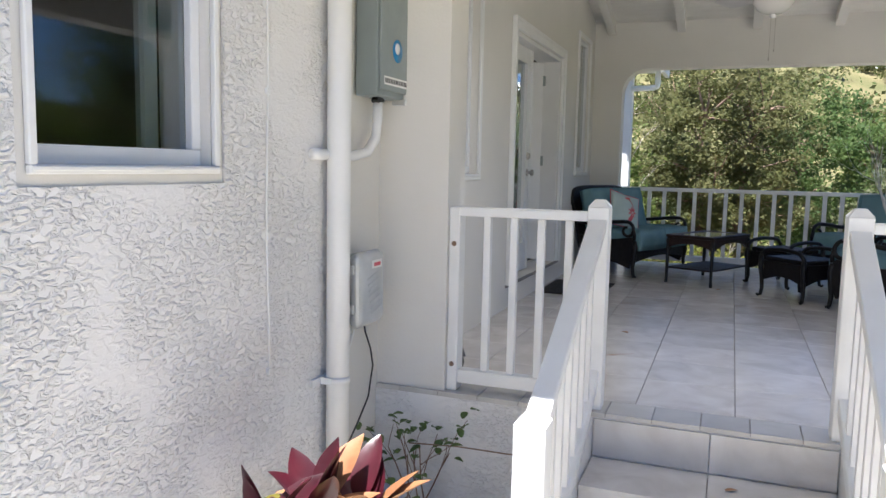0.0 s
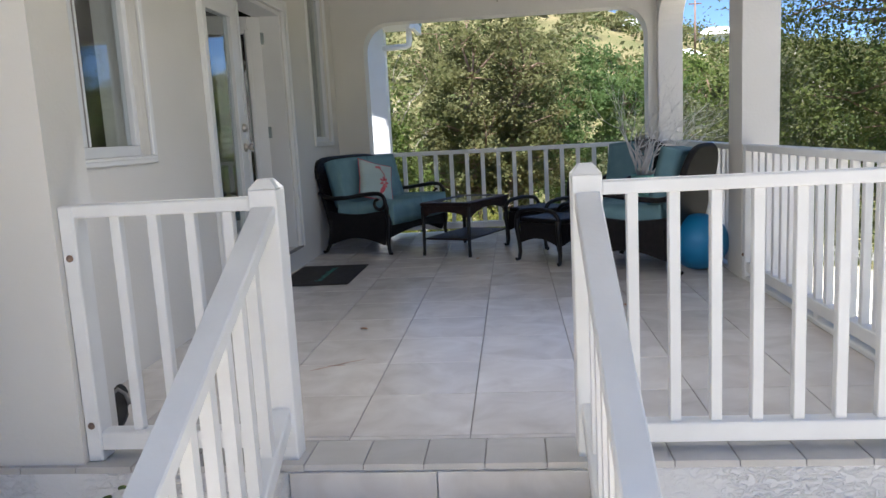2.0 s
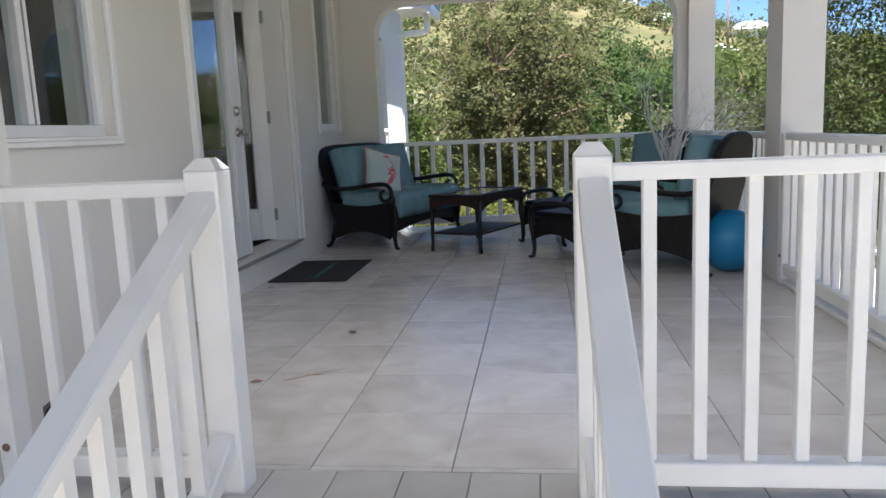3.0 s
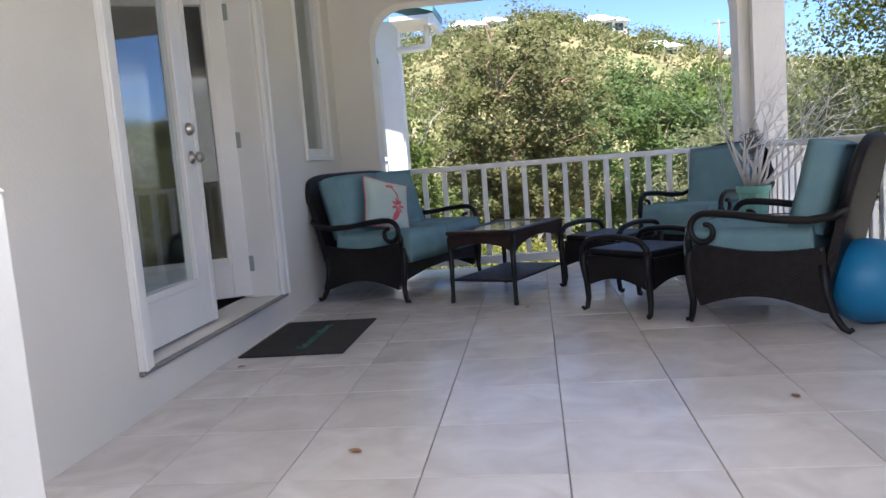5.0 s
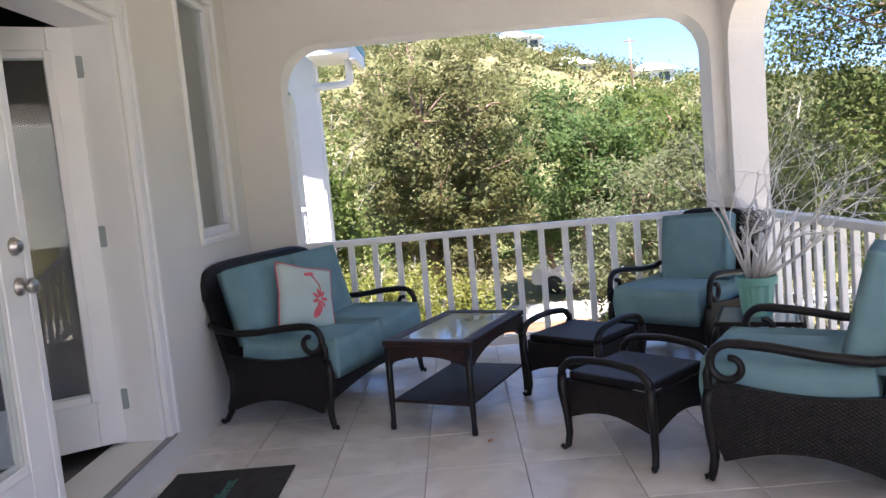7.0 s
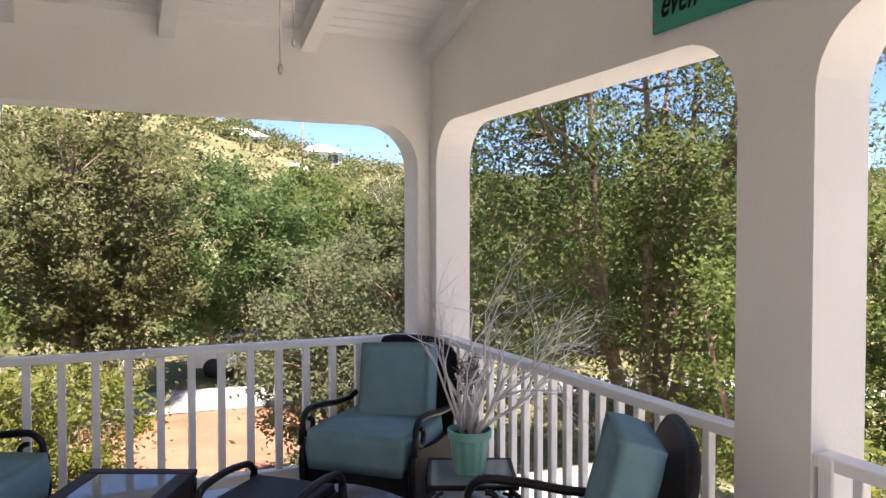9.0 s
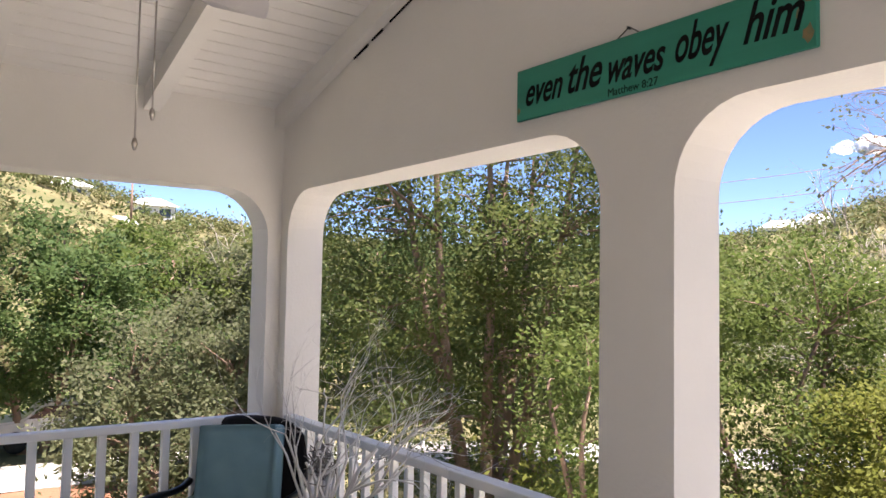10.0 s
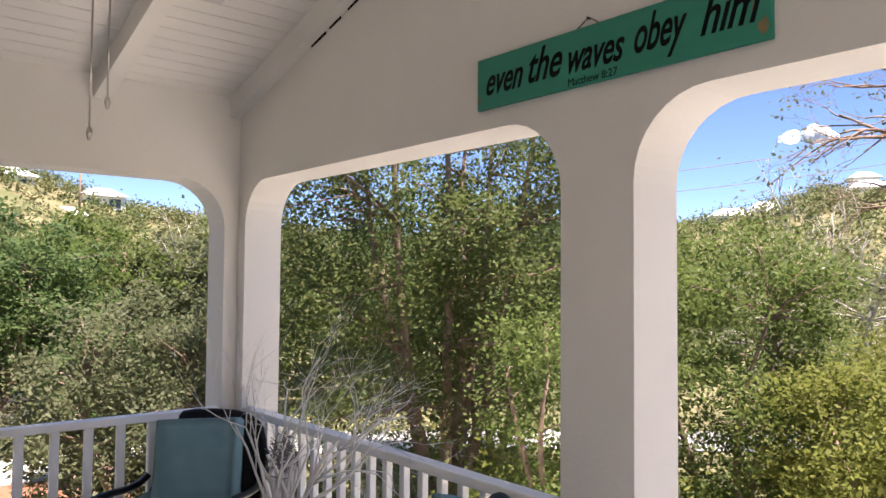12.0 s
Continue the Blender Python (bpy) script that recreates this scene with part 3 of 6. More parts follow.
for d in ((WP + 0.0305, WP + 0.042, dy0 - 0.09, dy0 - 0.06, dz0, dz1 + 0.09), (WP + 0.0305, WP + 0.042, dy1 + 0.06, dy1 + 0.09, dz0, dz1 + 0.09), (WP + 0.0305, WP + 0.042, dy0 - 0.06, dy1 + 0.06, dz1 + 0.06, dz1 + 0.09)):
    add_box(bm, *d, 0.004)
part("casing", bm, M_TRIM, door)
bm = bmesh.new()
for d in ((WX - 0.20, WP - 0.002, dy0 + 0.001, dy0 + 0.035, dz0, dz1 - 0.001), (WX - 0.20, WP - 0.002, dy1 - 0.035, dy1 - 0.001, dz0, dz1 - 0.001), (WX - 0.20, WP - 0.002, dy0 + 0.036, dy1 - 0.036, dz1 - 0.036, dz1 - 0.001)):
    add_box(bm, *d, 0.003)
part("jamb", bm, M_TRIM, door)
box_part("threshold", (WX - 0.219, WP + 0.022, dy0 - 0.085, dy1 + 0.085, dz0 - 0.022, dz0 - 0.001), M_SILL, door, 0.005)



def door_leaf(m, s0, s1, wide):
    """A glazed leaf in its own frame: along +y from the hinge, outer face towards +x; s0, s1: widths of its stiles."""
    w, h, z0 = wide, dz1 - dz0 - 0.06, dz0 + 0.02
    leaf = new("door_leaf")
    leaf.parent = door
    leaf.matrix_world = m
    bm = bmesh.new()
    for d in ((-0.022, 0.022, 0, s0, z0, z0 + h), (-0.022, 0.022, w - s1, w, z0, z0 + h), (-0.022, 0.022, s0 + 0.0005, w - s1 - 0.0005, z0, z0 + 0.24), (-0.022, 0.022, s0 + 0.0005, w - s1 - 0.0005, z0 + h - 0.125, z0 + h)):
        add_box(bm, *d, 0.003)
    part("stile_frame", bm, M_DOORPAINT, leaf)
    bm = bmesh.new()
    a, b, c, d2 = s0, w - s1, z0 + 0.24, z0 + h - 0.125
    for s in (-1, 1):
        x0, x1 = (0.0225, 0.033) if s > 0 else (-0.033, -0.0225)
        for d in ((x0, x1, a - 0.02, a + 0.018, c - 0.02, d2 + 0.02), (x0, x1, b - 0.018, b + 0.02, c - 0.02, d2 + 0.02), (x0, x1, a + 0.0185, b - 0.0185, c - 0.02, c + 0.018), (x0, x1, a + 0.0185, b - 0.0185, d2 - 0.018, d2 + 0.02)):
            add_box(bm, *d, 0.004)
    part("glazing_bead", bm, M_DOORPAINT, leaf)
    p = box_part("pane", (-0.006, 0.0, a, b, c, d2), M_GLASS, leaf)
    p.visible_shadow = False
    return leaf


near_leaf = door_leaf(pose(WX - 0.082, dy0 + 0.038, 0), 0.12, 0.185, 0.890)
box_part("astragal", (0.0225, 0.030, 0.845, 0.89, dz0 + 0.02, dz1 - 0.04), M_DOORPAINT, near_leaf, 0.003)
far_leaf = door_leaf(pose(WX - 0.15, dy1 - 0.040, 0, 0, 0, 180 - 60), 0.115, 0.13, 0.83)
for zz, r in ((1.252, 0.030), (1.103, 0.026)):
    bm = bmesh.new()
    if r > 0.028:
        add_lathe(bm, [(0.004, 0.0), (0.034, 0.0), (0.034, 0.010), (0.024, 0.020), (0.024, 0.026), (0.004, 0.027)], sides=20)
    else:
        add_lathe(bm, [(0.004, 0.0), (0.034, 0.0), (0.033, 0.008), (0.014, 0.014), (0.013, 0.030), (0.026, 0.038), (0.030, 0.052), (0.024, 0.064), (0.004, 0.067)], sides=20)
    k = part("deadbolt" if r > 0.028 else "door_knob", bm, M_CHROME, near_leaf, "satin nickel hardware")
    k.matrix_local = pose(0.0225, 0.795, zz, 0, 90, 0)
for zz in (0.42, 1.22, 2.02):
    box_part("hinge", (-0.018, 0.030, -0.030, 0.004, zz - 0.05, zz + 0.05), M_GREYBOX, far_leaf, 0.004, "dull nickel hinge")


# ---------------------------------------------------------------- railings and stairs
def newel(parent, x, y, z0, z1, w=0.052, name="post", pointed=True):
    bm = bmesh.new()
    add_box(bm, x - w, x + w, y - w, y + w, z0, z1 - 0.035, 0.006, 2)
    if pointed:
        add_lathe_square(bm, x, y, w, z1 - 0.034, z1)
    return part(name, bm, M_RAIL, parent)


def add_lathe_square(bm, x, y, w, z0, z1):
    """A chamfered post cap."""
    lo = [bm.verts.new((x + a * w, y + b * w, z0)) for a, b in ((-1, -1), (1, -1), (1, 1), (-1, 1))]
    hi = [bm.verts.new((x + a * w * 0.45, y + b * w * 0.45, z1)) for a, b in ((-1, -1), (1, -1), (1, 1), (-1, 1))]
    fs = [bm.faces.new(hi), bm.faces.new(lo[::-1])]
    for i in range(4):
        fs.append(bm.faces.new((lo[i], lo[(i + 1) % 4], hi[(i + 1) % 4], hi[i])))
    bmesh.ops.recalc_face_normals(bm, faces=fs)


def level_rail(label, axis, at, u0, u1, z_low, z_top, pitch, ends=(), group="porch railings", feet=(), first=None, hb=0.0185):
    """A straight railing along x or y: top rail, bottom rail, square balusters, end posts."""
    r = anchor("railing", Matrix(), label, "railing", group)
    def dims(u_a, u_b, half, za, zb, off=0.0):
        return (u_a, u_b, at + off - half, at + off + half, za, zb) if axis == "x" else (at + off - half, at + off + half, u_a, u_b, za, zb)
    box_part("top_rail", dims(u0, u1, 0.040, z_top - 0.045, z_top), M_RAIL, r, 0.006, seg=2)
    box_part("bottom_rail", dims(u0, u1, 0.034, z_low, z_low + 0.07), M_RAIL, r, 0.006, seg=2)
    first = u0 + pitch if first is None else first
    me = None
    for i in range(int((u1 - 0.05 - first) / pitch) + 1):
        u = first + pitch * i
        if me is None:
            b = bmesh.new()
            add_box(b, -hb, hb, -hb, hb, z_low + 0.069, z_top - 0.044, 0.003)
            me = finish(b, "baluster", M_RAIL)
        ob = new("baluster", me)
        ob.parent = r
        ob.location = (u, at, 0) if axis == "x" else (at, u, 0)
        ob.rotation_euler = (0, 0, random.uniform(-0.02, 0.02))
    for u in ends:
        box_part("end_post", dims(u - 0.028, u + 0.028, 0.045, 0.001, z_top - 0.002), M_RAIL, r, 0.005)
    for u in feet:
        box_part("foot_block", dims(u - 0.03, u + 0.03, 0.03, 0.001, z_low - 0.001), M_RAIL, r, 0.004)
    return r


level_rail("white painted wooden railing along the back of the porch", "x", 9.59, ARCH_X0 + 0.002, BACK_X1 - 0.002, 0.055, 0.940, 0.1765, feet=(-0.3, 0.7), first=-1.115, hb=0.022)
level_rail("white painted wooden railing between corner and pier", "y", 1.905, 6.807, 9.438, 0.06, 0.945, 0.1365, feet=(7.9,), first=6.975)
level_rail("white painted wooden railing between pier and front corner", "y", 1.905, 3.885, 6.485, 0.06, 0.945, 0.1365, ends=(6.435,), feet=(5.2,))
FRY = 3.60
for a, b in ((3.885, 6.485), (6.807, 9.438)):
    bm = bmesh.new()
    add_box(bm, 1.866, 1.96, a, b, 0.0008, 0.032, 0.006)
    tagged(new("trim_curb", finish(bm, "trim_curb", M_TRIM)), "low white curb under the railing", "curb", "railing curbs", "structure")
level_rail("short white painted railing between wall and stair post", "x", FRY, ARCH_X0 + 0.002, -0.625, 0.04, 0.945, 0.137, ends=(ARCH_X0 + 0.03,), first=-1.127)
level_rail("white painted wooden railing beside the stair head", "x", FRY, 0.565, ARCH_X1 - 0.002, 0.04, 0.945, 0.1355, ends=(ARCH_X1 - 0.03,), first=0.664)

TREADS = ((-0.21, 3.15, 3.48), (-0.42, 2.81, 3.15), (GROUND, 2.4, 2.81))
bm = bmesh.new()
add_box(bm, -0.55, 0.50, 3.165, 3.505, GROUND - 0.2, -0.232)
add_box(bm, -0.55, 0.50, 2.825, 3.164, GROUND - 0.2, -0.442)
tagged(new("stairs", finish(bm, "stairs", M_GROUT)), "tiled entrance steps up to the porch", "stairs", kind="structure")
for sx in (-0.605, 0.535):
    bm = bmesh.new()
    pts = [(2.30, GROUND - 0.2), (2.30, GROUND + 0.03), (2.80, -0.41), (3.14, -0.19), (3.45, -0.03), (3.505, -0.025), (3.505, GROUND - 0.2)]
    add_prism(bm, pts, sx - 0.054 if sx < 0 else sx - 0.034, sx + 0.054 if sx < 0 else sx + 0.06, "x")
    tagged(new("stair_cheek", finish(bm, "stair_cheek", M_STUCCO)), "white stucco side of the steps", "stair side", kind="structure")


def stair_rail(x, label):
    r = anchor("stair_railing", Matrix(), label, "railing", "stair railings")
    newel(r, x, 3.60, -0.021, 1.005, 0.05, "top_post")
    newel(r, x, 2.40, GROUND, 0.335, 0.055, "bottom_post")
    y0, z0, y1, z1 = 2.43, 0.300, 3.552, 0.915
    for nm, off, th, wd in (("handrail", 0.0, 0.055, 0.042), ("lower_rail", -0.72, 0.075, 0.034)):
        bm = bmesh.new()
        add_prism(bm, [(y0, z0 + off - th), (y1, z1 + off - th), (y1, z1 + off), (y0, z0 + off)], x - wd, x + wd, "x")
        bmesh.ops.bevel(bm, geom=bm.edges[:], offset=0.005, segments=1, affect="EDGES")
        part(nm, bm, M_RAIL, r)
    for i in range(7):
        y = 2.53 + i * 0.142
        zt = z0 + (y - y0) / (y1 - y0) * (z1 - z0)
        bm = bmesh.new()
        add_prism(bm, [(y - 0.019, zt - 0.74), (y + 0.019, zt - 0.73), (y + 0.019, zt - 0.045), (y - 0.019, zt - 0.06)], x - 0.019, x + 0.019, "x")
        part("baluster", bm, M_RAIL, r)


stair_rail(-0.575, "sloping white painted stair railing on the wall side")
stair_rail(0.515, "sloping white painted stair railing on the garden side")


# ---------------------------------------------------------------- porch furniture
def scroll(cx, cz, r0, r1, a0, turns, k=22):
    """A spiral in (y, z), from radius r0 to r1."""
    out = []
    for i in range(k + 1):
        f = i / k
        a = radians(a0 + 360 * turns * f)
        r = r0 + (r1 - r0) * f
        out.append((cx + r * math.cos(a), cz + r * math.sin(a)))
    return out


def add_cushion(bm, w, d, h, m, puff=0.02, seed=0):
    """A soft box with rounded edges, puffed faces and uneven seams, centred on m."""
    rnd = random.Random(seed)
    nx, ny, nz = 12, 12, 5
    vs = {}
    def vert(i, j, k):
        key = (i, j, k)
        if key not in vs:
            u, v, t = 2 * i / nx - 1, 2 * j / ny - 1, 2 * k / nz - 1
            def sq(a):
                return math.copysign(1 - (1 - abs(a)) ** 1.6, a)
            p = Vector((sq(u) * w / 2, sq(v) * d / 2, t * h / 2))
            edge = max(abs(u), abs(v))
            p.x *= 1 - 0.035 * t * t - 0.01 * v * v
            p.y *= 1 - 0.035 * t * t - 0.01 * u * u
            if abs(t) > 0.99:
                p.z += math.copysign(puff * (1 - u * u) * (1 - v * v) - 0.18 * h * max(0, edge - 0.8) / 0.2, t)
            p += Vector((0, 0, 1)) * 0.006 * noise.noise(Vector((u * 2.2 + seed, v * 2.2, t + seed * 3)))
            vs[key] = bm.verts.new(m @ p)
        return vs[key]
    fs = []
    for i in range(nx):
        for j in range(ny):
            for k in (0, nz):
                fs.append(bm.faces.new([vert(i, j, k), vert(i + 1, j, k), vert(i + 1, j + 1, k), vert(i, j + 1, k)]))
    for k in range(nz):
        for i in range(nx):
            for j in (0, ny):
                fs.append(bm.faces.new([vert(i, j, k), vert(i + 1, j, k), vert(i + 1, j, k + 1), vert(i, j, k + 1)]))
        for j in range(ny):
            for i in (0, nx):
                fs.append(bm.faces.new([vert(i, j, k), vert(i, j + 1, k), vert(i, j + 1, k + 1), vert(i, j, k + 1)]))
    for f in fs:
        f.smooth = True
    bmesh.ops.recalc_face_normals(bm, faces=fs)


def wicker_seat(name, width, seats, m, label, category, group, seed):
    """A wicker armchair or loveseat: facing -y in its own frame, its feet on z = 0."""
    hw = width / 2
    c = anchor(name, m, label, category, group)
    # woven sides with an arched lower edge
    for s in (-1, 1):
        bm = bmesh.new()
        pts = [(-0.350, 0.425), (-0.335, 0.437)] + [(-0.335 + 0.63 * i / 8, 0.440 - 0.040 * math.sin(math.pi * i / 8 * 0.9)) for i in range(1, 9)]
        pts += [(0.305, 0.20), (0.345, 0.10)] + [(0.27 - 0.59 * i / 8, 0.105 + 0.065 * math.sin(math.pi * i / 8)) for i in range(9)]
        pts += [(-0.350, 0.18), (-0.372, 0.27), (-0.382, 0.34), (-0.374, 0.39)]
        add_prism(bm, pts, s * hw - 0.016, s * hw + 0.016, "x")
        part("side_panel", bm, M_WICKER, c)
    # front apron with a shallow arch
    bm = bmesh.new()
    n = 10
    pts = [(-hw + 0.018 + (width - 0.036) * i / n, 0.165 + 0.05 * math.sin(math.pi * i / n)) for i in range(n + 1)] + [(hw - 0.018, 0.32), (-hw + 0.018, 0.32)]
    add_prism(bm, pts, -0.365, -0.335, "y")
    part("apron", bm, M_WICKER, c)
    box_part("seat_deck", (-hw + 0.02, hw - 0.02, -0.334, 0.30, 0.285, 0.315), M_WICKER, c)
    # raked woven back with a curved top
    bm = bmesh.new()
    side_pow, z_side, z_rise, top_pow = (0.40, 0.77, 0.190, 0.5) if seats > 1 else (0.62, 0.61, 0.345, 0.62)
    pts = [(-hw + 0.005, 0.14), (hw - 0.005, 0.14)]
    for i in range(17):
        ca, sa = math.cos(math.pi * i / 16), math.sin(math.pi * i / 16)
        pts.append((hw * math.copysign(abs(ca) ** side_pow, ca), z_side + z_rise * sa ** top_pow))
    vs = add_prism(bm, pts, -0.022, 0.022, "y")
    tilt = pose(0, 0.265, 0.14, -13.5, 0, 0) @ pose(0, 0, -0.14)
    for v in vs:
        v.co = tilt @ v.co
    part("backrest", bm, M_WICKER, c)
    bm = bmesh.new()
    add_tube(bm, [tilt @ Vector((p[0], 0, p[1])) for p in pts[2:]], 0.026, 8)
    part("back_rim", bm, M_WICKER, c)
    # legs with scrolled feet
    for s in (-1, 1):
        bm = bmesh.new()
        path = [(s * hw, -0.37, 0.40), (s * hw, -0.385, 0.33), (s * hw, -0.375, 0.22), (s * hw, -0.362, 0.12), (s * hw, -0.372, 0.05), (s * hw, -0.382, 0.018), (s * hw, -0.394, 0.020), (s * hw, -0.398, 0.036)]
        add_tube(bm, path, [0.024, 0.024, 0.023, 0.02, 0.018, 0.017, 0.015, 0.012], 8)
        part("leg", bm, M_IRON, c)
        bm = bmesh.new()
        path = [(s * hw, 0.28, 0.34), (s * hw, 0.295, 0.20), (s * hw, 0.325, 0.09), (s * hw, 0.365, 0.03), (s * hw, 0.392, 0.016), (s * hw, 0.408, 0.030)]
        add_tube(bm, path, [0.024, 0.023, 0.02, 0.018, 0.015, 0.012], 8)
        part("leg", bm, M_IRON, c)
        # arm: from the back forward, then a scroll
        bm = bmesh.new()
        xs = s * (hw + 0.012)
        path = [(xs, 0.40, 0.615), (xs, 0.34, 0.575), (xs, 0.22, 0.555), (xs, 0.05, 0.565), (xs, -0.12, 0.590), (xs, -0.24, 0.600)]
        sp = scroll(-0.285, 0.510, 0.092, 0.030, 75, 1.05)
        path += [(xs, y, z) for y, z in sp]
        add_tube(bm, path, [0.021] * 6 + [0.020 - 0.006 * i / len(sp) for i in range(len(sp))], 8)
        part("armrest", bm, M_IRON, c)
        bm = bmesh.new()
        add_tube(bm, [(xs, -0.37, 0.41), (xs, -0.375, 0.47), (xs, -0.355, 0.53)], [0.020, 0.018, 0.016], 8)
        part("arm_post", bm, M_IRON, c)
    # cushions
    cw = (width - 0.07) / seats
    for i in range(seats):
        x = -width / 2 + 0.035 + cw * (i + 0.5)
        bm = bmesh.new()
        add_cushion(bm, cw - 0.006, 0.66, 0.165, pose(x, -0.095, 0.405), 0.018, seed + i)
        sc = part("seat_cushion", bm, M_TEAL, c, "teal canvas cushion")
        bm = bmesh.new()
        hx, zz = (cw - 0.006) / 2 - 0.012, 0.471
        loop = [(x - hx, -0.412, zz), (x + hx, -0.412, zz), (x + hx, 0.222, zz), (x - hx, 0.222, zz)]
        ring = []
        for k in range(4):
            p, q = Vector(loop[k]), Vector(loop[(k + 1) % 4])
            ring += [p.lerp(q, f) for f in (0.06, 0.3, 0.5, 0.7, 0.94)]
        add_tube(bm, ring + [ring[0]], 0.0045, 5)
        part("piping", bm, M_TEAL, sc)
        bm = bmesh.new()
        add_cushion(bm, cw - (0.02 if seats > 1 else 0.13), 0.47, 0.125, pose(x, 0.232, 0.700, 76, random.Random(seed + i).uniform(-3, 3), 0), 0.03, seed + 5 + i)
        part("back_cushion", bm, M_TEAL, c, "teal canvas cushion")
    return c


LOVESEAT_AT = pose(-1.040, 8.775, 0, 0, 0, 67.5)
wicker_seat("loveseat", 1.17, 2, LOVESEAT_AT, "dark wicker loveseat with two teal cushions per side", "loveseat", "", 11)
wicker_seat("armchair", 0.70, 1, pose(1.331, 7.150, 0, 0, 0, -122), "dark wicker armchair with teal cushions beside a blue ball", "armchair", "porch armchairs", 21)
wicker_seat("armchair", 0.68, 1, pose(1.36, 9.10, 0, 0, 0, -44), "dark wicker armchair with teal cushions in the railing corner", "armchair", "porch armchairs", 31)

# printed throw pillow on the loveseat
pil = anchor("throw_pillow", LOVESEAT_AT @ pose(-0.17, 0.005, 0.69, 68, 16, -24), "pale aqua throw pillow with a coral flower print", "pillow")
bm = bmesh.new()
n = 14
vs = {}
for s in (-1, 1):
    for i in range(n + 1):
        for j in range(n + 1):
            u, v = 2 * i / n - 1, 2 * j / n - 1
            pinch = 1 - 0.07 * (1 - abs(u)) * abs(v) - 0.07 * (1 - abs(v)) * abs(u)
            h = 0.065 * ((1 - u * u) * (1 - v * v)) ** 0.45
            vs[s, i, j] = bm.verts.new((u * 0.205 * pinch, v * 0.205 * pinch, s * h))
for s in (-1, 1):
    for i in range(n):
        for j in range(n):
            bm.faces.new([vs[s, i, j], vs[s, i + 1, j], vs[s, i + 1, j + 1], vs[s, i, j + 1]])
bmesh.ops.remove_doubles(bm, verts=bm.verts[:], dist=0.0005)
bmesh.ops.recalc_face_normals(bm, faces=bm.faces[:])
part("cover", bm, M_PILLOW, pil, smooth=True)


def pillow_z(u, v):
    return 0.065 * (max(0, (1 - u * u) * (1 - v * v))) ** 0.45 + 0.003


def print_blob(name, cu, cv, ru, rv, rot):
    """A flat printed petal that follows the pillow."""
    bm = bmesh.new()
    k = 12
    mid = bm.verts.new((cu * 0.2, cv * 0.2, pillow_z(cu, cv)))
    ring = []
    for i in range(k):
        a = 2 * math.pi * i / k
        du, dv = ru * math.cos(a), rv * math.sin(a)
        u, v = cu + du * math.cos(rot) - dv * math.sin(rot), cv + du * math.sin(rot) + dv * math.cos(rot)
        ring.append(bm.verts.new((u * 0.2, v * 0.2, pillow_z(u, v))))
    for i in range(k):
        bm.faces.new((mid, ring[i], ring[(i + 1) % k]))
    return part(name, bm, M_CORAL, pil, "coral red print")


for i in range(7):
    a = 2 * math.pi * i / 7
    print_blob("petal", 0.30 + 0.17 * math.cos(a), -0.12 + 0.19 * math.sin(a), 0.13, 0.055, a)
print_blob("petal", 0.22, -0.52, 0.26, 0.12, 1.0)
print_blob("petal", 0.0, 0.66, 0.20, 0.07, 0.2)
bm = bmesh.new()
path = []
for i in range(12):
    f = i / 11
    u, v = 0.05 + 0.30 * math.sin(f * 2.4), 0.66 - 0.75 * f
    path.append((u * 0.2, v * 0.2, pillow_z(u, v)))
add_tube(bm, path, 0.0035, 5)
part("stem", bm, M_CORAL, pil)
bm = bmesh.new()
edge = [(-1, -1), (1, -1), (1, 1), (-1, 1), (-1, -1)]
path = []
for (a, b), (c2, d2) in zip(edge, edge[1:]):
    for i in range(6):
        f = i / 6
        u, v = a + (c2 - a) * f, b + (d2 - b) * f
        pinch = 1 - 0.07 * (1 - abs(u)) * abs(v) - 0.07 * (1 - abs(v)) * abs(u)
        path.append((u * 0.205 * pinch, v * 0.205 * pinch, 0))
add_tube(bm, path + [path[0]], 0.0045, 5)
part("piping", bm, M_CORAL, pil)
# trailing tie with a tassel on the seat
bm = bmesh.new()
seat_m = LOVESEAT_AT
add_tube(bm, [seat_m @ Vector(p) for p in ((0.10, -0.03, 0.492), (0.15, -0.11, 0.487), (0.20, -0.18, 0.485), (0.25, -0.235, 0.482))], [0.010, 0.012, 0.011, 0.013], 7)
tie = thing("pillow_tie", bm, M_PILLOW, "pale aqua tie lying on the loveseat cushion", "pillow tie")
bm = bmesh.new()
add_tube(bm, [seat_m @ Vector(p) for p in ((0.255, -0.24, 0.482), (0.275, -0.262, 0.484), (0.295, -0.285, 0.483))], [0.012, 0.020, 0.014], 7)
part("tassel", bm, M_CORAL, tie, "coral red tassel")


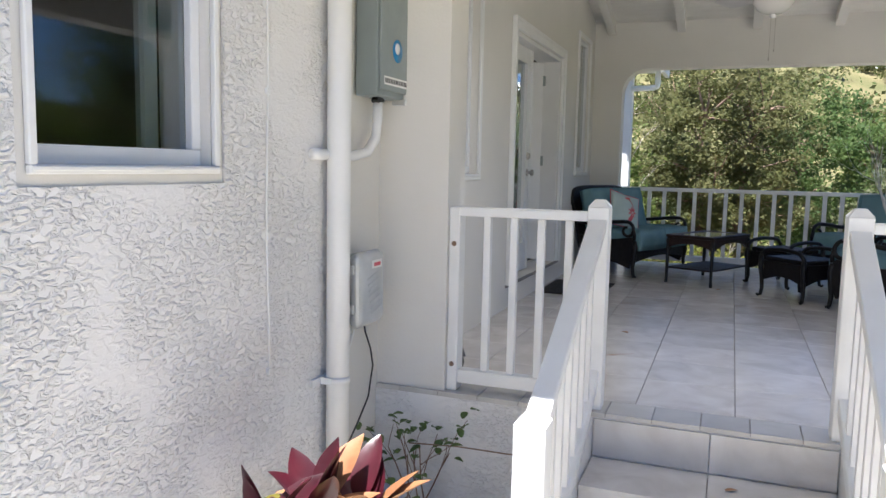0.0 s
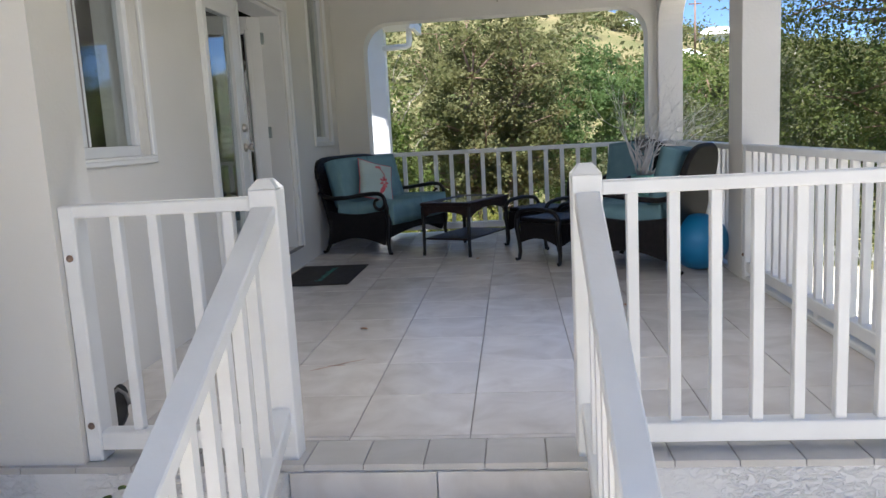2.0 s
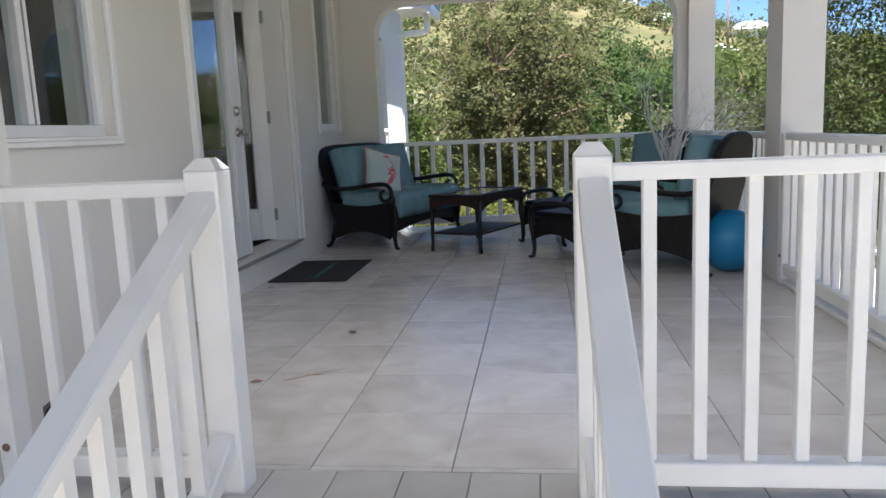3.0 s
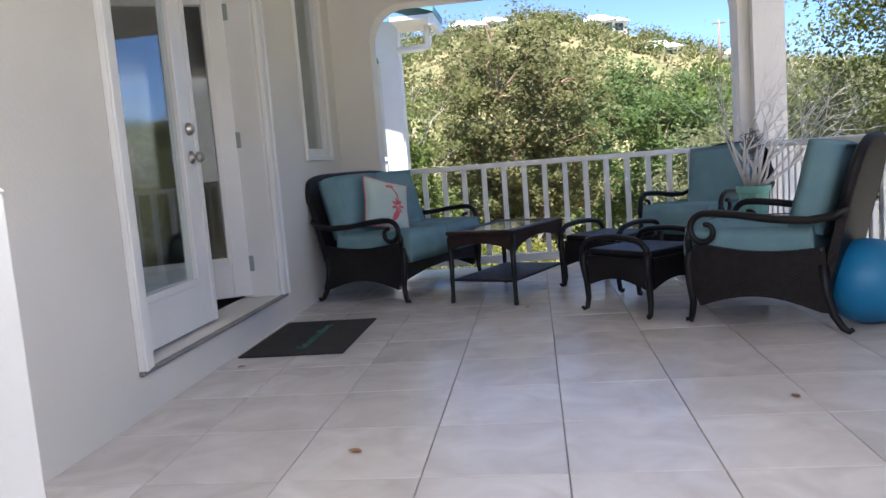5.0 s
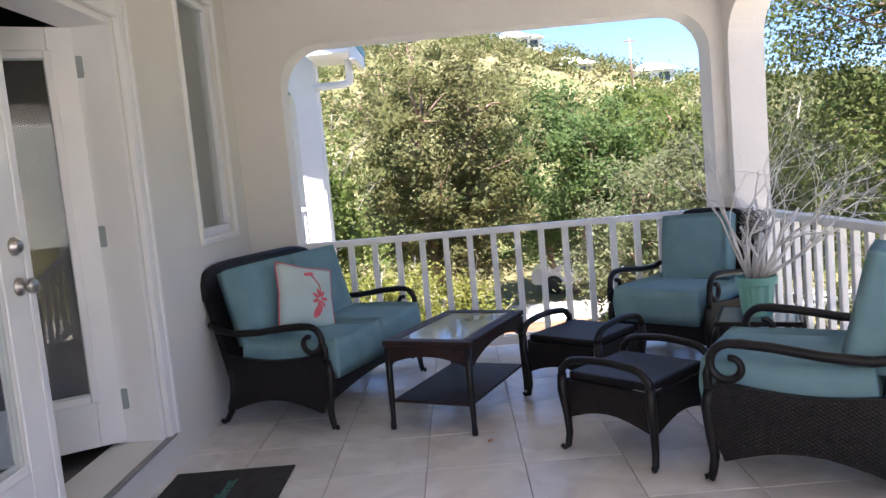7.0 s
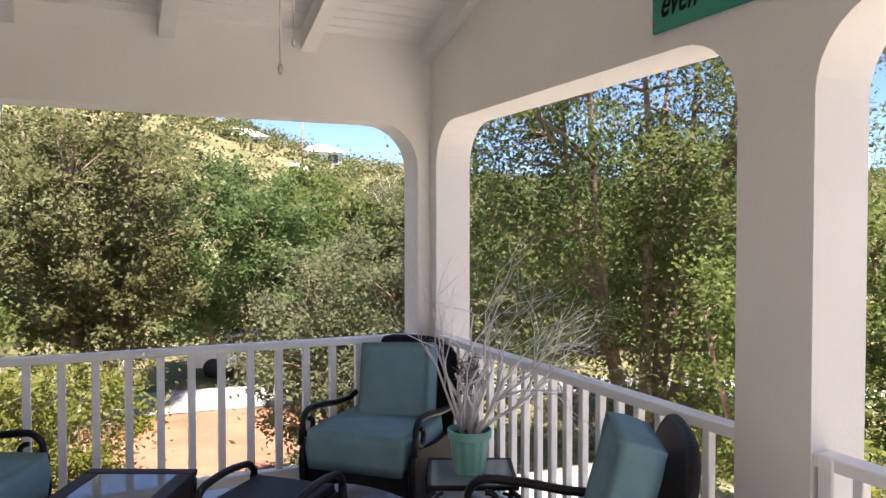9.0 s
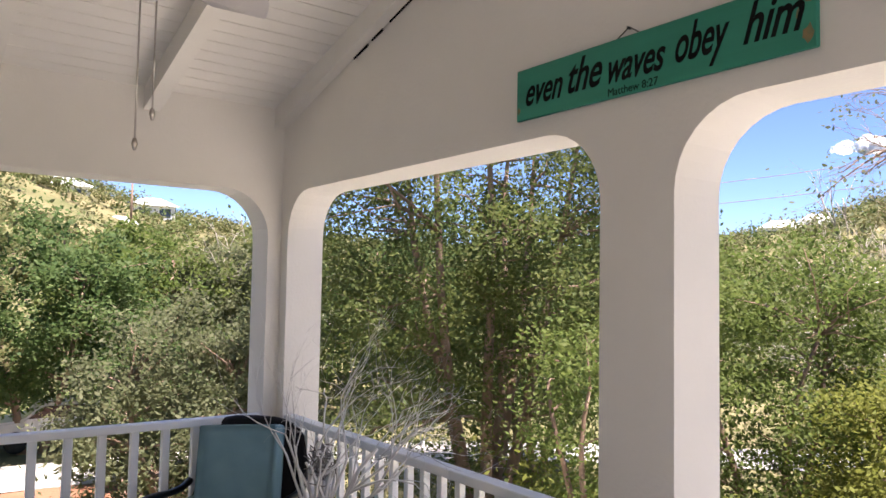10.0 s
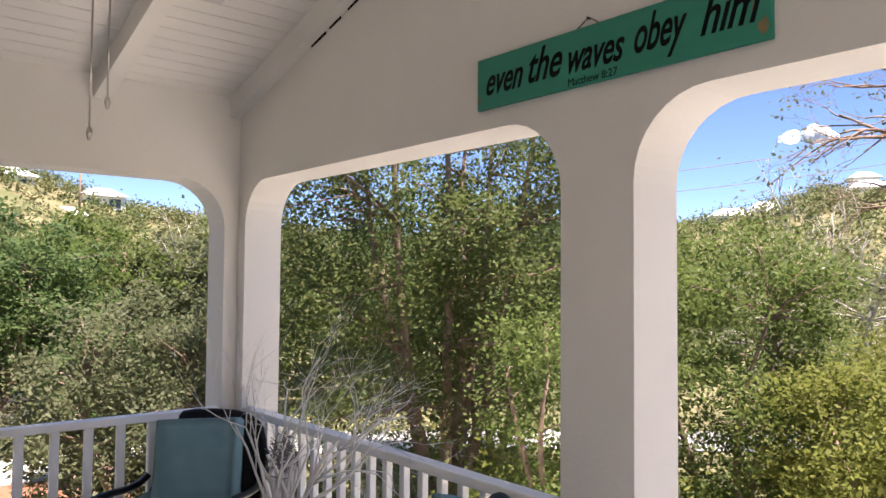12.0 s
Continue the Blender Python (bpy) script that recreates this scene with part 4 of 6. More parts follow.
def ottoman(m, label):
    o = anchor("ottoman", m, label, "ottoman", "wicker ottomans")
    h = 0.235
    bm = bmesh.new()
    add_box(bm, -h + 0.01, h - 0.01, -h + 0.01, h - 0.01, 0.345, 0.385, 0.012, 2)
    part("top", bm, M_WICKER, o, "dark woven top")
    for ax in ("x", "y"):
        for s in (-1, 1):
            bm = bmesh.new()
            k = 8
            pts = [(-h + 0.02 + (2 * h - 0.04) * i / k, 0.165 + 0.05 * math.sin(math.pi * i / k)) for i in range(k + 1)] + [(h - 0.02, 0.344), (-h + 0.02, 0.344)]
            add_prism(bm, pts, s * h - 0.012, s * h + 0.012, ax)
            part("side_panel", bm, M_WICKER, o)
    for sx in (-1, 1):
        for sy in (-1, 1):
            bm = bmesh.new()
            q = lambda d, z: (sx * (h + d), sy * (h + d * 0.3), z)
            add_tube(bm, [q(0.02, 0.375), q(0.024, 0.30), q(0.006, 0.18), q(0.0, 0.08), q(0.012, 0.022), q(0.034, 0.016), q(0.046, 0.030)], [0.023, 0.024, 0.02, 0.017, 0.016, 0.013, 0.011], 8)
            part("leg", bm, M_IRON, o)
    for sx in (-1, 1):
        bm = bmesh.new()
        pts = [(sx * (h + 0.02), -h - 0.005, 0.36), (sx * (h + 0.02), -h - 0.004, 0.40), (sx * (h + 0.02), -h + 0.035, 0.437)] + [(sx * (h + 0.02), -h + 0.07 + (2 * h - 0.14) * i / 6, 0.450 + 0.014 * math.sin(math.pi * i / 6)) for i in range(7)] + [(sx * (h + 0.02), h - 0.035, 0.437), (sx * (h + 0.02), h + 0.004, 0.40), (sx * (h + 0.02), h + 0.005, 0.36)]
        add_tube(bm, pts, 0.019, 8)
        part("handle", bm, M_IRON, o)
    return o


ottoman(pose(0.648, 7.546, 0, 0, 0, -136.8), "dark wicker ottoman with looped metal handles before an armchair")
ottoman(pose(0.545, 8.42, 0, 0, 0, -43), "dark wicker ottoman with looped handles beside the glass table")

# coffee table: glass top, arched woven apron, lower shelf
ct = anchor("coffee_table", pose(-0.191, 8.312, 0, 0, 0, -25), "dark wicker coffee table with a frosted glass top", "coffee table")
L, W = 0.398, 0.240
bm = bmesh.new()
for d in ((-W - 0.02, W + 0.02, -L - 0.02, -L + 0.055, 0.47, 0.50), (-W - 0.02, W + 0.02, L - 0.055, L + 0.02, 0.47, 0.50), (-W - 0.02, -W + 0.055, -L + 0.0555, L - 0.0555, 0.47, 0.50), (W - 0.055, W + 0.02, -L + 0.0555, L - 0.0555, 0.47, 0.50)):
    add_box(bm, *d, 0.007, 2)
part("rim", bm, M_TABLEWICKER, ct)
box_part("glass_top", (-W + 0.055, W - 0.055, -L + 0.055, L - 0.055, 0.485, 0.496), M_TABLEGLASS, ct, label="frosted glass top")
for s in (-1, 1):
    k = 10
    bm = bmesh.new()
    add_prism(bm, [(-L + 2 * L * i / k, 0.345 + 0.085 * math.sin(math.pi * i / k) ** 0.7) for i in range(k + 1)] + [(L, 0.469), (-L, 0.469)], s * W - 0.012, s * W + 0.012, "x")
    part("apron", bm, M_TABLEWICKER, ct)
    bm = bmesh.new()
    add_prism(bm, [(-W + 0.013 + (2 * W - 0.026) * i / k, 0.365 + 0.05 * math.sin(math.pi * i / k) ** 0.7) for i in range(k + 1)] + [(W - 0.013, 0.469), (-W + 0.013, 0.469)], s * L - 0.012, s * L + 0.012, "y")
    part("apron", bm, M_TABLEWICKER, ct)
    for t in (-1, 1):
        bm = bmesh.new()
        add_tube(bm, [(s * W, t * L, 0.46), (s * W, t * L, 0.25), (s * W * 1.01, t * L * 1.005, 0.06), (s * W * 1.02, t * L * 1.01, 0.022), (s * W * 1.02, t * L * 1.01, 0.001)], [0.021, 0.018, 0.014, 0.017, 0.016], 10)
        part("leg", bm, M_IRON, ct)
box_part("shelf", (-W + 0.005, W - 0.005, -L + 0.005, L - 0.005, 0.150, 0.166), M_TABLEWICKER, ct, 0.004)

# side table with the potted dead shrub
st = anchor("side_table", pose(1.475, 8.135, 0, 0, 0, -24), "small dark metal side table with a glass top", "side table")
h = 0.20
box_part("glass_top", (-h, h, -h, h, 0.438, 0.448), M_TABLEGLASS, st, 0.003)
bm = bmesh.new()
for d in ((-h - 0.018, h + 0.018, -h - 0.018, -h - 0.001, 0.425, 0.452), (-h - 0.018, h + 0.018, h + 0.001, h + 0.018, 0.425, 0.452), (-h - 0.018, -h - 0.001, -h, h, 0.425, 0.452), (h + 0.001, h + 0.018, -h, h, 0.425, 0.452)):
    add_box(bm, *d, 0.006, 2)
part("rim", bm, M_IRON, st)
for sx in (-1, 1):
    for sy in (-1, 1):
        bm = bmesh.new()
        add_tube(bm, [(sx * (h - 0.02), sy * (h + 0.01), 0.425), (sx * (h + 0.01), sy * (h + 0.015), 0.40), (sx * (h + 0.022), sy * (h + 0.02), 0.34), (sx * (h + 0.015), sy * (h + 0.015), 0.16), (sx * (h + 0.02), sy * (h + 0.02), 0.001)], 0.015, 8)
        part("leg", bm, M_IRON, st)
        bm = bmesh.new()
        sp = scroll(sx * (h - 0.06), 0.365, 0.05, 0.018, 90, 1.1 * -sx, 14)
        add_tube(bm, [(u, sy * (h + 0.012), z) for u, z in sp], 0.009, 6)
        part("scroll", bm, M_IRON, st)
POTX, POTY, POTZ = 1.470, 8.145, 0.4485
pot = anchor("plant_pot", pose(POTX, POTY, POTZ), "mint green ribbed plastic pot on the side table", "plant pot")
bm = bmesh.new()
sides = 48
rings = []
for r, z, rib in ((0.06, 0.0, 0), (0.078, 0.0, 1), (0.082, 0.03, 1), (0.097, 0.165, 1), (0.100, 0.17, 0), (0.109, 0.172, 0), (0.111, 0.212, 0), (0.105, 0.214, 0), (0.101, 0.18, 0), (0.04, 0.178, 0)):
    rings.append([bm.verts.new(((r - (0.004 if rib and k % 4 < 2 else 0)) * math.cos(2 * math.pi * k / sides), (r - (0.004 if rib and k % 4 < 2 else 0)) * math.sin(2 * math.pi * k / sides), z)) for k in range(sides)])
for r0, r1 in zip(rings, rings[1:]):
    for k in range(sides):
        bm.faces.new((r0[k], r0[(k + 1) % sides], r1[(k + 1) % sides], r1[k]))
bm.faces.new(rings[0][::-1])
bm.faces.new(rings[-1])
bmesh.ops.recalc_face_normals(bm, faces=bm.faces[:])
part("shell", bm, M_POT, pot)
bm = bmesh.new()
add_lathe(bm, [(0.02, 0.181), (0.1, 0.181), (0.085, 0.192), (0.01, 0.199)], sides=20)
part("soil", bm, M_SOIL, pot)


def grow(bm, rnd, p, d, length, r, depth, bend, spread, drift, sides=5, pieces=4, tips=None):
    """Branching twigs: bends as it goes, then forks."""
    pts, rad = [p.copy()], [r]
    for i in range(pieces):
        d = (d + Vector((rnd.gauss(0, bend), rnd.gauss(0, bend), rnd.gauss(0, bend))) + drift * 0.12).normalized()
        p = p + d * length / pieces
        pts.append(p.copy())
        rad.append(r * (1 - 0.45 * (i + 1) / pieces))
    add_tube(bm, pts, rad, sides)
    if tips is not None:
        tips.append(pts[-1])
    if depth > 0:
        for _ in range(rnd.choice((2, 2, 3))):
            k = rnd.randint(max(1, pieces - 2), pieces)
            nd = (d + Vector((rnd.gauss(0, spread), rnd.gauss(0, spread), rnd.gauss(0, spread * 0.7)))).normalized()
            grow(bm, rnd, pts[k], nd, length * rnd.uniform(0.6, 0.85), rad[k] * 0.72, depth - 1, bend, spread, drift, max(3, sides - 1), pieces, tips)


rnd = random.Random(5)
shrub = anchor("dead_shrub", pose(POTX, POTY, POTZ + 0.192), "bleached leafless shrub standing in the pot", "dried plant")
bm = bmesh.new()
for i in range(8):
    a = 2 * math.pi * i / 8 + rnd.uniform(-0.25, 0.25)
    base = Vector((0.045 * math.cos(a), 0.045 * math.sin(a), 0))
    lean = Vector((0.75 * math.cos(a) + 0.22, 0.75 * math.sin(a) - 0.26, 1.0)).normalized()
    grow(bm, rnd, base, lean, rnd.uniform(0.38, 0.50), rnd.uniform(0.009, 0.013), 4, 0.24, 0.52, Vector((0.30, -0.36, 0.36)), 5)
for i in range(3):
    a = 2.4 + 0.5 * i
    base = Vector((0.04 * math.cos(a), 0.04 * math.sin(a), 0))
    grow(bm, rnd, base, Vector((0.18 * math.cos(a), 0.18 * math.sin(a), 1.0)).normalized(), rnd.uniform(0.42, 0.50), 0.008, 3, 0.14, 0.34, Vector((-0.05, 0.05, 0.5)), 5)
part("branchwork", bm, M_TWIG, shrub)["kind"] = "stuff"
bm = bmesh.new()
for i in range(10):
    a = rnd.uniform(0, 6.28)
    base = Vector((0.04 * math.cos(a), 0.04 * math.sin(a), 0))
    add_tube(bm, [base, base + Vector((rnd.gauss(0, 0.02), rnd.gauss(0, 0.02), 0.13)), base + Vector((rnd.gauss(0, 0.04), rnd.gauss(0, 0.04), rnd.uniform(0.22, 0.32)))], [0.010, 0.009, 0.006], 6)
part("stem", bm, M_TWIG, shrub)["kind"] = "stuff"

# a grey knot of fine twigs caught in the shrub
bm = bmesh.new()
for i in range(70):
    p = Vector((rnd.gauss(0, 0.028), rnd.gauss(0, 0.028), 0.30 + rnd.gauss(0, 0.035)))
    d = Vector((rnd.gauss(0, 1), rnd.gauss(0, 1), rnd.gauss(0, 0.8))).normalized() * 0.05
    q = Vector((rnd.gauss(0, 1), rnd.gauss(0, 1), rnd.gauss(0, 1))).normalized() * 0.018
    add_tube(bm, [p - d, p + q, p + d], [0.0022, 0.003, 0.0018], 4)
part("twig_knot", bm, M_KNOT, shrub, "grey tangle of fine twigs")["kind"] = "stuff"

# blue exercise ball
bm = bmesh.new()
bmesh.ops.create_uvsphere(bm, u_segments=40, v_segments=24, radius=0.22)
for v in bm.verts:
    v.co.z *= 0.97
    r = math.hypot(v.co.x, v.co.y)
    v.co += v.co.normalized() * 0.0012 * math.sin(v.co.z * 130)
    v.co += Vector((1.665, 6.89, 0.214))
thing("exercise_ball", bm, M_BALL, "blue vinyl exercise ball behind the armchair", "ball", smooth=True)

# doormat
mat = anchor("doormat", pose(-1.335, 7.185, 0.002), "dark rubber doormat with teal lettering", "doormat")
box_part("pad", (-0.295, 0.295, -0.435, 0.435, 0.0, 0.009), M_MAT, mat, 0.003)


def lettering(name, body, size, m, material, parent, shear=0.0, stretch=1.0, weight=0.0, depth=0.0006):
    cu = bpy.data.curves.new(name, "FONT")
    cu.body, cu.size, cu.shear, cu.extrude, cu.offset = body, size, shear, depth, weight
    cu.align_x, cu.align_y = "CENTER", "CENTER"
    cu.materials.append(material)
    ob = new(name, cu)
    ob.parent = parent
    ob.matrix_local = m @ Matrix.Diagonal((stretch, 1, 1, 1))
    return ob


lettering("lettering", "Get used to different.", 0.082, Matrix(((0, -1, 0, 0.02), (1, 0, 0, 0.0), (0, 0, 1, 0.0098), (0, 0, 0, 1))), M_MATTEXT, mat, 0.0, 0.86, 0.001)

# ---------------------------------------------------------------- ceiling fan
FX, FY = 0.225, 6.635
fan = anchor("ceiling_fan", pose(FX, FY, 0.028), "white ceiling fan with an opal bowl light and pull chains", "ceiling fan")
bm = bmesh.new()
add_lathe(bm, [(0.02, 3.54), (0.065, 3.54), (0.075, 3.57), (0.06, RIDGE_Z - 0.029), (0.01, RIDGE_Z - 0.029)], sides=24)
part("canopy", bm, M_TRIM, fan)
bm = bmesh.new()
add_tube(bm, [(0, 0, 2.72), (0, 0, 3.56)], 0.013, 10)
part("downrod", bm, M_TRIM, fan)
bm = bmesh.new()
add_lathe(bm, [(0.03, 2.53), (0.10, 2.53), (0.135, 2.56), (0.14, 2.64), (0.11, 2.70), (0.04, 2.73)], sides=28)
part("motor", bm, M_TRIM, fan)
bm = bmesh.new()
add_lathe(bm, [(0.02, 2.365), (0.07, 2.37), (0.12, 2.40), (0.15, 2.445), (0.155, 2.49), (0.12, 2.51), (0.03, 2.529)], sides=32)
part("bowl", bm, M_FANGLASS, fan, "opal glass bowl")
bm = bmesh.new()
add_lathe(bm, [(0.004, 2.335), (0.022, 2.337), (0.026, 2.352), (0.018, 2.364), (0.004, 2.366)], sides=16)
part("finial", bm, M_TRIM, fan)
for i in range(5):
    bm = bmesh.new()
    k = 14
    top, bot = [], []
    for j in range(k + 1):
        f = j / k
        r = 0.20 + 0.48 * f
        w = 0.05 + 0.085 * math.sin(math.pi * (0.06 + 0.86 * f)) ** 0.7
        top.append((r, w, 2.560 + 0.018))
        bot.append((r, -w, 2.560 - 0.018))
    pts = [Vector(p) for p in top] + [Vector(p) for p in bot[::-1]]
    a = [bm.verts.new(p) for p in pts]
    b = [bm.verts.new(p + Vector((0, 0, 0.008))) for p in pts]
    bm.faces.new(a)
    bm.faces.new(b[::-1])
    for q in range(len(a)):
        bm.faces.new((a[q], b[q], b[(q + 1) % len(a)], a[(q + 1) % len(a)]))
    bmesh.ops.recalc_face_normals(bm, faces=bm.faces[:])
    bl = part("blade", bm, M_FANBLADE, fan, "pale leaf-shaped fan blade")
    bl.matrix_local = pose(0, 0, 0, 0, 0, 53 + 72 * i)
    arm = box_part("blade_iron", (0.12, 0.26, -0.018, 0.018, 2.548, 2.556), M_TRIM, fan, 0.003)
    arm.matrix_local = pose(0, 0, 0, 0, 0, 53 + 72 * i)
for dx, zz in ((0.022, 2.10), (-0.012, 2.03)):
    bm = bmesh.new()
    add_tube(bm, [(dx, 0.01, 2.345), (dx, 0.01, zz)], 0.0022, 6)
    add_tube(bm, [(dx, 0.01, zz), (dx, 0.01, zz - 0.012), (dx, 0.01, zz - 0.026)], [0.004, 0.007, 0.003], 8)
    part("pull_chain", bm, M_CHROME, fan)

# ---------------------------------------------------------------- painted sign on the gable wall
sign = anchor("wall_sign", pose(XR0 - 0.004, 6.618, 2.541) @ Matrix.Diagonal((1, 1.035, 1.06, 1)), "green painted wooden sign with black lettering", "sign")
box_part("board", (-0.018, 0.0, -0.598, 0.598, -0.098, 0.098), M_SIGN, sign, 0.003)
face = Matrix(((0, 0, -1, -0.0186), (-1, 0, 0, 0), (0, 1, 0, 0), (0, 0, 0, 1)))
words = (("even", 0.455, 0.000, 0.150, 0.205), ("the", 0.250, 0.010, 0.170, 0.170), ("waves", 0.023, 0.000, 0.150, 0.245), ("obey", -0.228, 0.012, 0.165, 0.198), ("him", -0.465, 0.010, 0.165, 0.190))
for body, y, z, size, wide in words:
    ob = lettering("lettering", body, size, Matrix.Translation((0, y, z)) @ face, M_INK, sign, 0.42, 1.0, 0.0026)
    bpy.context.view_layer.update()
    ob.matrix_local = Matrix.Translation((0, y, z)) @ face @ Matrix.Diagonal((wide / max(0.01, ob.dimensions.x), 1, 1, 1))
lettering("lettering", "Matthew 8:27", 0.038, Matrix.Translation((0, 0.025, -0.080)) @ face, M_INK, sign, 0.0, 1.0)
wr = random.Random(2)
for y, z, a in ((-0.568, 0.055, 0.026), (-0.572, -0.055, 0.018), (-0.55, 0.0, 0.012), (0.585, -0.06, 0.010)):
    bm = bmesh.new()
    add_prism(bm, [(y + a * wr.uniform(0.5, 1.1) * math.cos(k * 0.524), z + 1.5 * a * wr.uniform(0.5, 1.1) * math.sin(k * 0.524)) for k in range(12)], -0.0188, -0.0181, "x")
    part("wear_patch", bm, M_WORN, sign, "bare wood showing through the paint")
bm = bmesh.new()
add_tube(bm, [(-0.008, 0.10, 0.098), (-0.006, 0.06, 0.122), (-0.006, 0.045, 0.128), (-0.008, 0.0, 0.098)], 0.002, 5)
add_tube(bm, [(-0.012, 0.05, 0.128), (0.003, 0.05, 0.126)], 0.004, 6)
part("hanging_wire", bm, M_BLACK, sign)

# ---------------------------------------------------------------- fittings on the outside wall
WF = WX + 0.013
eb = anchor("electrical_box", pose(WF, 3.23, 1.47), "grey metal electrical box on the stucco wall", "electrical box")
box_part("case", (0.0, 0.115, 0.0, 0.37, 0.0, 0.72), M_GREYBOX, eb, 0.006)
box_part("cover", (0.116, 0.132, 0.008, 0.362, 0.03, 0.70), M_GREYBOX, eb, 0.006, seg=2)
bm = bmesh.new()
add_lathe(bm, [(0.002, 0.0), (0.055, 0.0), (0.055, 0.0012), (0.002, 0.0014)], sides=24)
k = part("round_sticker", bm, M_BALL, eb, "round blue sticker")
k.matrix_local = pose(0.1325, 0.185, 0.225, 0, 90, 0)
bm = bmesh.new()
add_lathe(bm, [(0.002, 0.0), (0.028, 0.0), (0.028, 0.001), (0.002, 0.0012)], sides=8)
k = part("emblem", bm, M_TRIM, eb)
k.matrix_local = pose(0.1342, 0.18, 0.235, 0, 90, 0)
box_part("label_strip", (0.1322, 0.1328, 0.04, 0.33, 0.055, 0.095), M_TRIM, eb, label="white label with small dark bars")
for i in range(14):
    box_part("label_mark", (0.1329, 0.1332, 0.05 + i * 0.0195, 0.062 + i * 0.0195, 0.064, 0.086), M_INK, eb)
for i, (y, z) in enumerate(((0.30, -0.012), (0.03, 0.71), (0.34, 0.71))):
    box_part("latch", (0.06, 0.135, y - 0.02, y + 0.02, z - 0.012, z + 0.014), M_STEEL, eb, 0.003)
box_part("nipple", (0.045, 0.095, 0.07, 0.13, -0.03, -0.001), M_BLACK, eb, 0.01)
bm = bmesh.new()
px, py = WF + 0.055, 2.94
path = [(WF + 0.07, 3.33, 1.445), (WF + 0.07, 3.33, 1.36), (WF + 0.068, 3.31, 1.27), (WF + 0.06, 3.24, 1.205), (WF + 0.045, 3.13, 1.185), (WF + 0.03, 3.02, 1.185), (WF + 0.028, 2.86, 1.187), (WF + 0.028, 2.80, 1.187)]
add_tube(bm, path, 0.024, 12)
thing("conduit", bm, M_PVC, "white plastic conduit bending behind the drain pipe", "conduit")

pipe = anchor("drain_pipe", pose(WF + 0.072, 2.945, 0), "white plastic drain pipe strapped to the wall", "pipe")
bm = bmesh.new()
add_tube(bm, [(0, 0, GROUND - 0.05), (0, 0, 1.0), (0, 0, 3.7)], 0.052, 20)
part("tube", bm, M_PVC, pipe)
bm = bmesh.new()
add_tube(bm, [(0, 0, 0.165), (0, 0, 0.195)], 0.056, 20)
add_box(bm, -0.07, -0.055, -0.13, 0.10, 0.165, 0.195)
add_box(bm, -0.0545, 0.0, -0.06, -0.05, 0.165, 0.195)
part("strap", bm, M_PVC, pipe)

mb = anchor("outlet_cover", pose(WF, 3.20, 0.56) @ Matrix.Diagonal((1.1, 1.15, 1.15, 1)), "silvery weatherproof outlet cover on the wall", "outlet cover")
box_part("back_box", (0.0, 0.045, -0.105, 0.105, -0.14, 0.14), M_GREYBOX, mb, 0.01)
box_part("lid", (0.046, 0.11, -0.12, 0.12, -0.155, 0.155), M_STEEL, mb, 0.035, seg=4, label="ribbed silvery lid")
for i in range(7):
    bm = bmesh.new()
    add_box(bm, 0.1105, 0.115, -0.045 + 0.0, 0.05, -0.10 + i * 0.025, -0.09 + i * 0.025, 0.002, m=pose(0, 0, 0, 14, 0, 0))
    part("rib", bm, M_STEEL, mb)
box_part("label", (0.1105, 0.1125, -0.02, 0.075, 0.085, 0.118), M_TRIM, mb)
box_part("label_mark", (0.1126, 0.113, 0.0, 0.06, 0.093, 0.108), M_CORAL, mb)
for z in (-0.07, 0.09):
    box_part("hinge", (0.03, 0.085, -0.135, -0.121, z - 0.02, z + 0.02), M_STEEL, mb, 0.004)
bm = bmesh.new()
add_tube(bm, [(WF + 0.03, 3.19, 0.42), (WF + 0.012, 3.20, 0.33), (WF + 0.008, 3.17, 0.27), (WF + 0.01, 3.15, 0.235)], 0.008, 6)
thing("earth_wire", bm, M_PVC, "short pale wire below the outlet cover", "wire")
bm = bmesh.new()
add_tube(bm, [(WF + 0.05, 3.24, 0.405), (WF + 0.03, 3.30, 0.32), (WF + 0.02, 3.38, 0.22), (WF + 0.03, 3.39, 0.13), (WF + 0.05, 3.33, 0.09), (WF + 0.06, 3.28, 0.0), (WF + 0.10, 3.10, -0.06), (WF + 0.16, 2.88, -0.09), (WF + 0.20, 2.70, -0.16), (WF + 0.22, 2.6, -0.30), (WF + 0.22, 2.5, -0.5), (WF + 0.24, 2.45, GROUND + 0.01)], 0.0045, 6)
thing("black_cord", bm, M_BLACK, "thin black cord hanging from the outlet cover", "cord")
bm = bmesh.new()
add_tube(bm, [(WF + 0.004, 2.50 + 0.008 * math.sin(z * 5), z) for z in [0.31 + 0.18 * i for i in range(19)]], 0.0045, 6)
for z in (0.32, 0.86, 1.42, 2.0):
    add_box(bm, WF, WF + 0.012, 2.49, 2.51, z - 0.012, z + 0.012)
thing("wall_cable", bm, M_PVC, "thin white cable clipped to the stucco wall", "cable")

# bolts on the pier-side posts
for x, y, z, nx in ((ARCH_X0 + 0.03, 3.553, 0.76, 0), (ARCH_X0 + 0.03, 3.553, 0.14, 0), (1.858, 6.43, 0.18, 1)):
    bm = bmesh.new()
    add_lathe(bm, [(0.002, 0), (0.013, 0), (0.013, 0.003), (0.007, 0.005), (0.006, 0.010), (0.002, 0.011)], sides=12)
    ob = thing("bolt", bm, M_BARK, "rusty bolt head on a railing post", "bolt", "railing bolts")
    ob.matrix_world = pose(x, y, z, 90, 0, 0) if not nx else pose(x, y, z, 0, -90, 0)

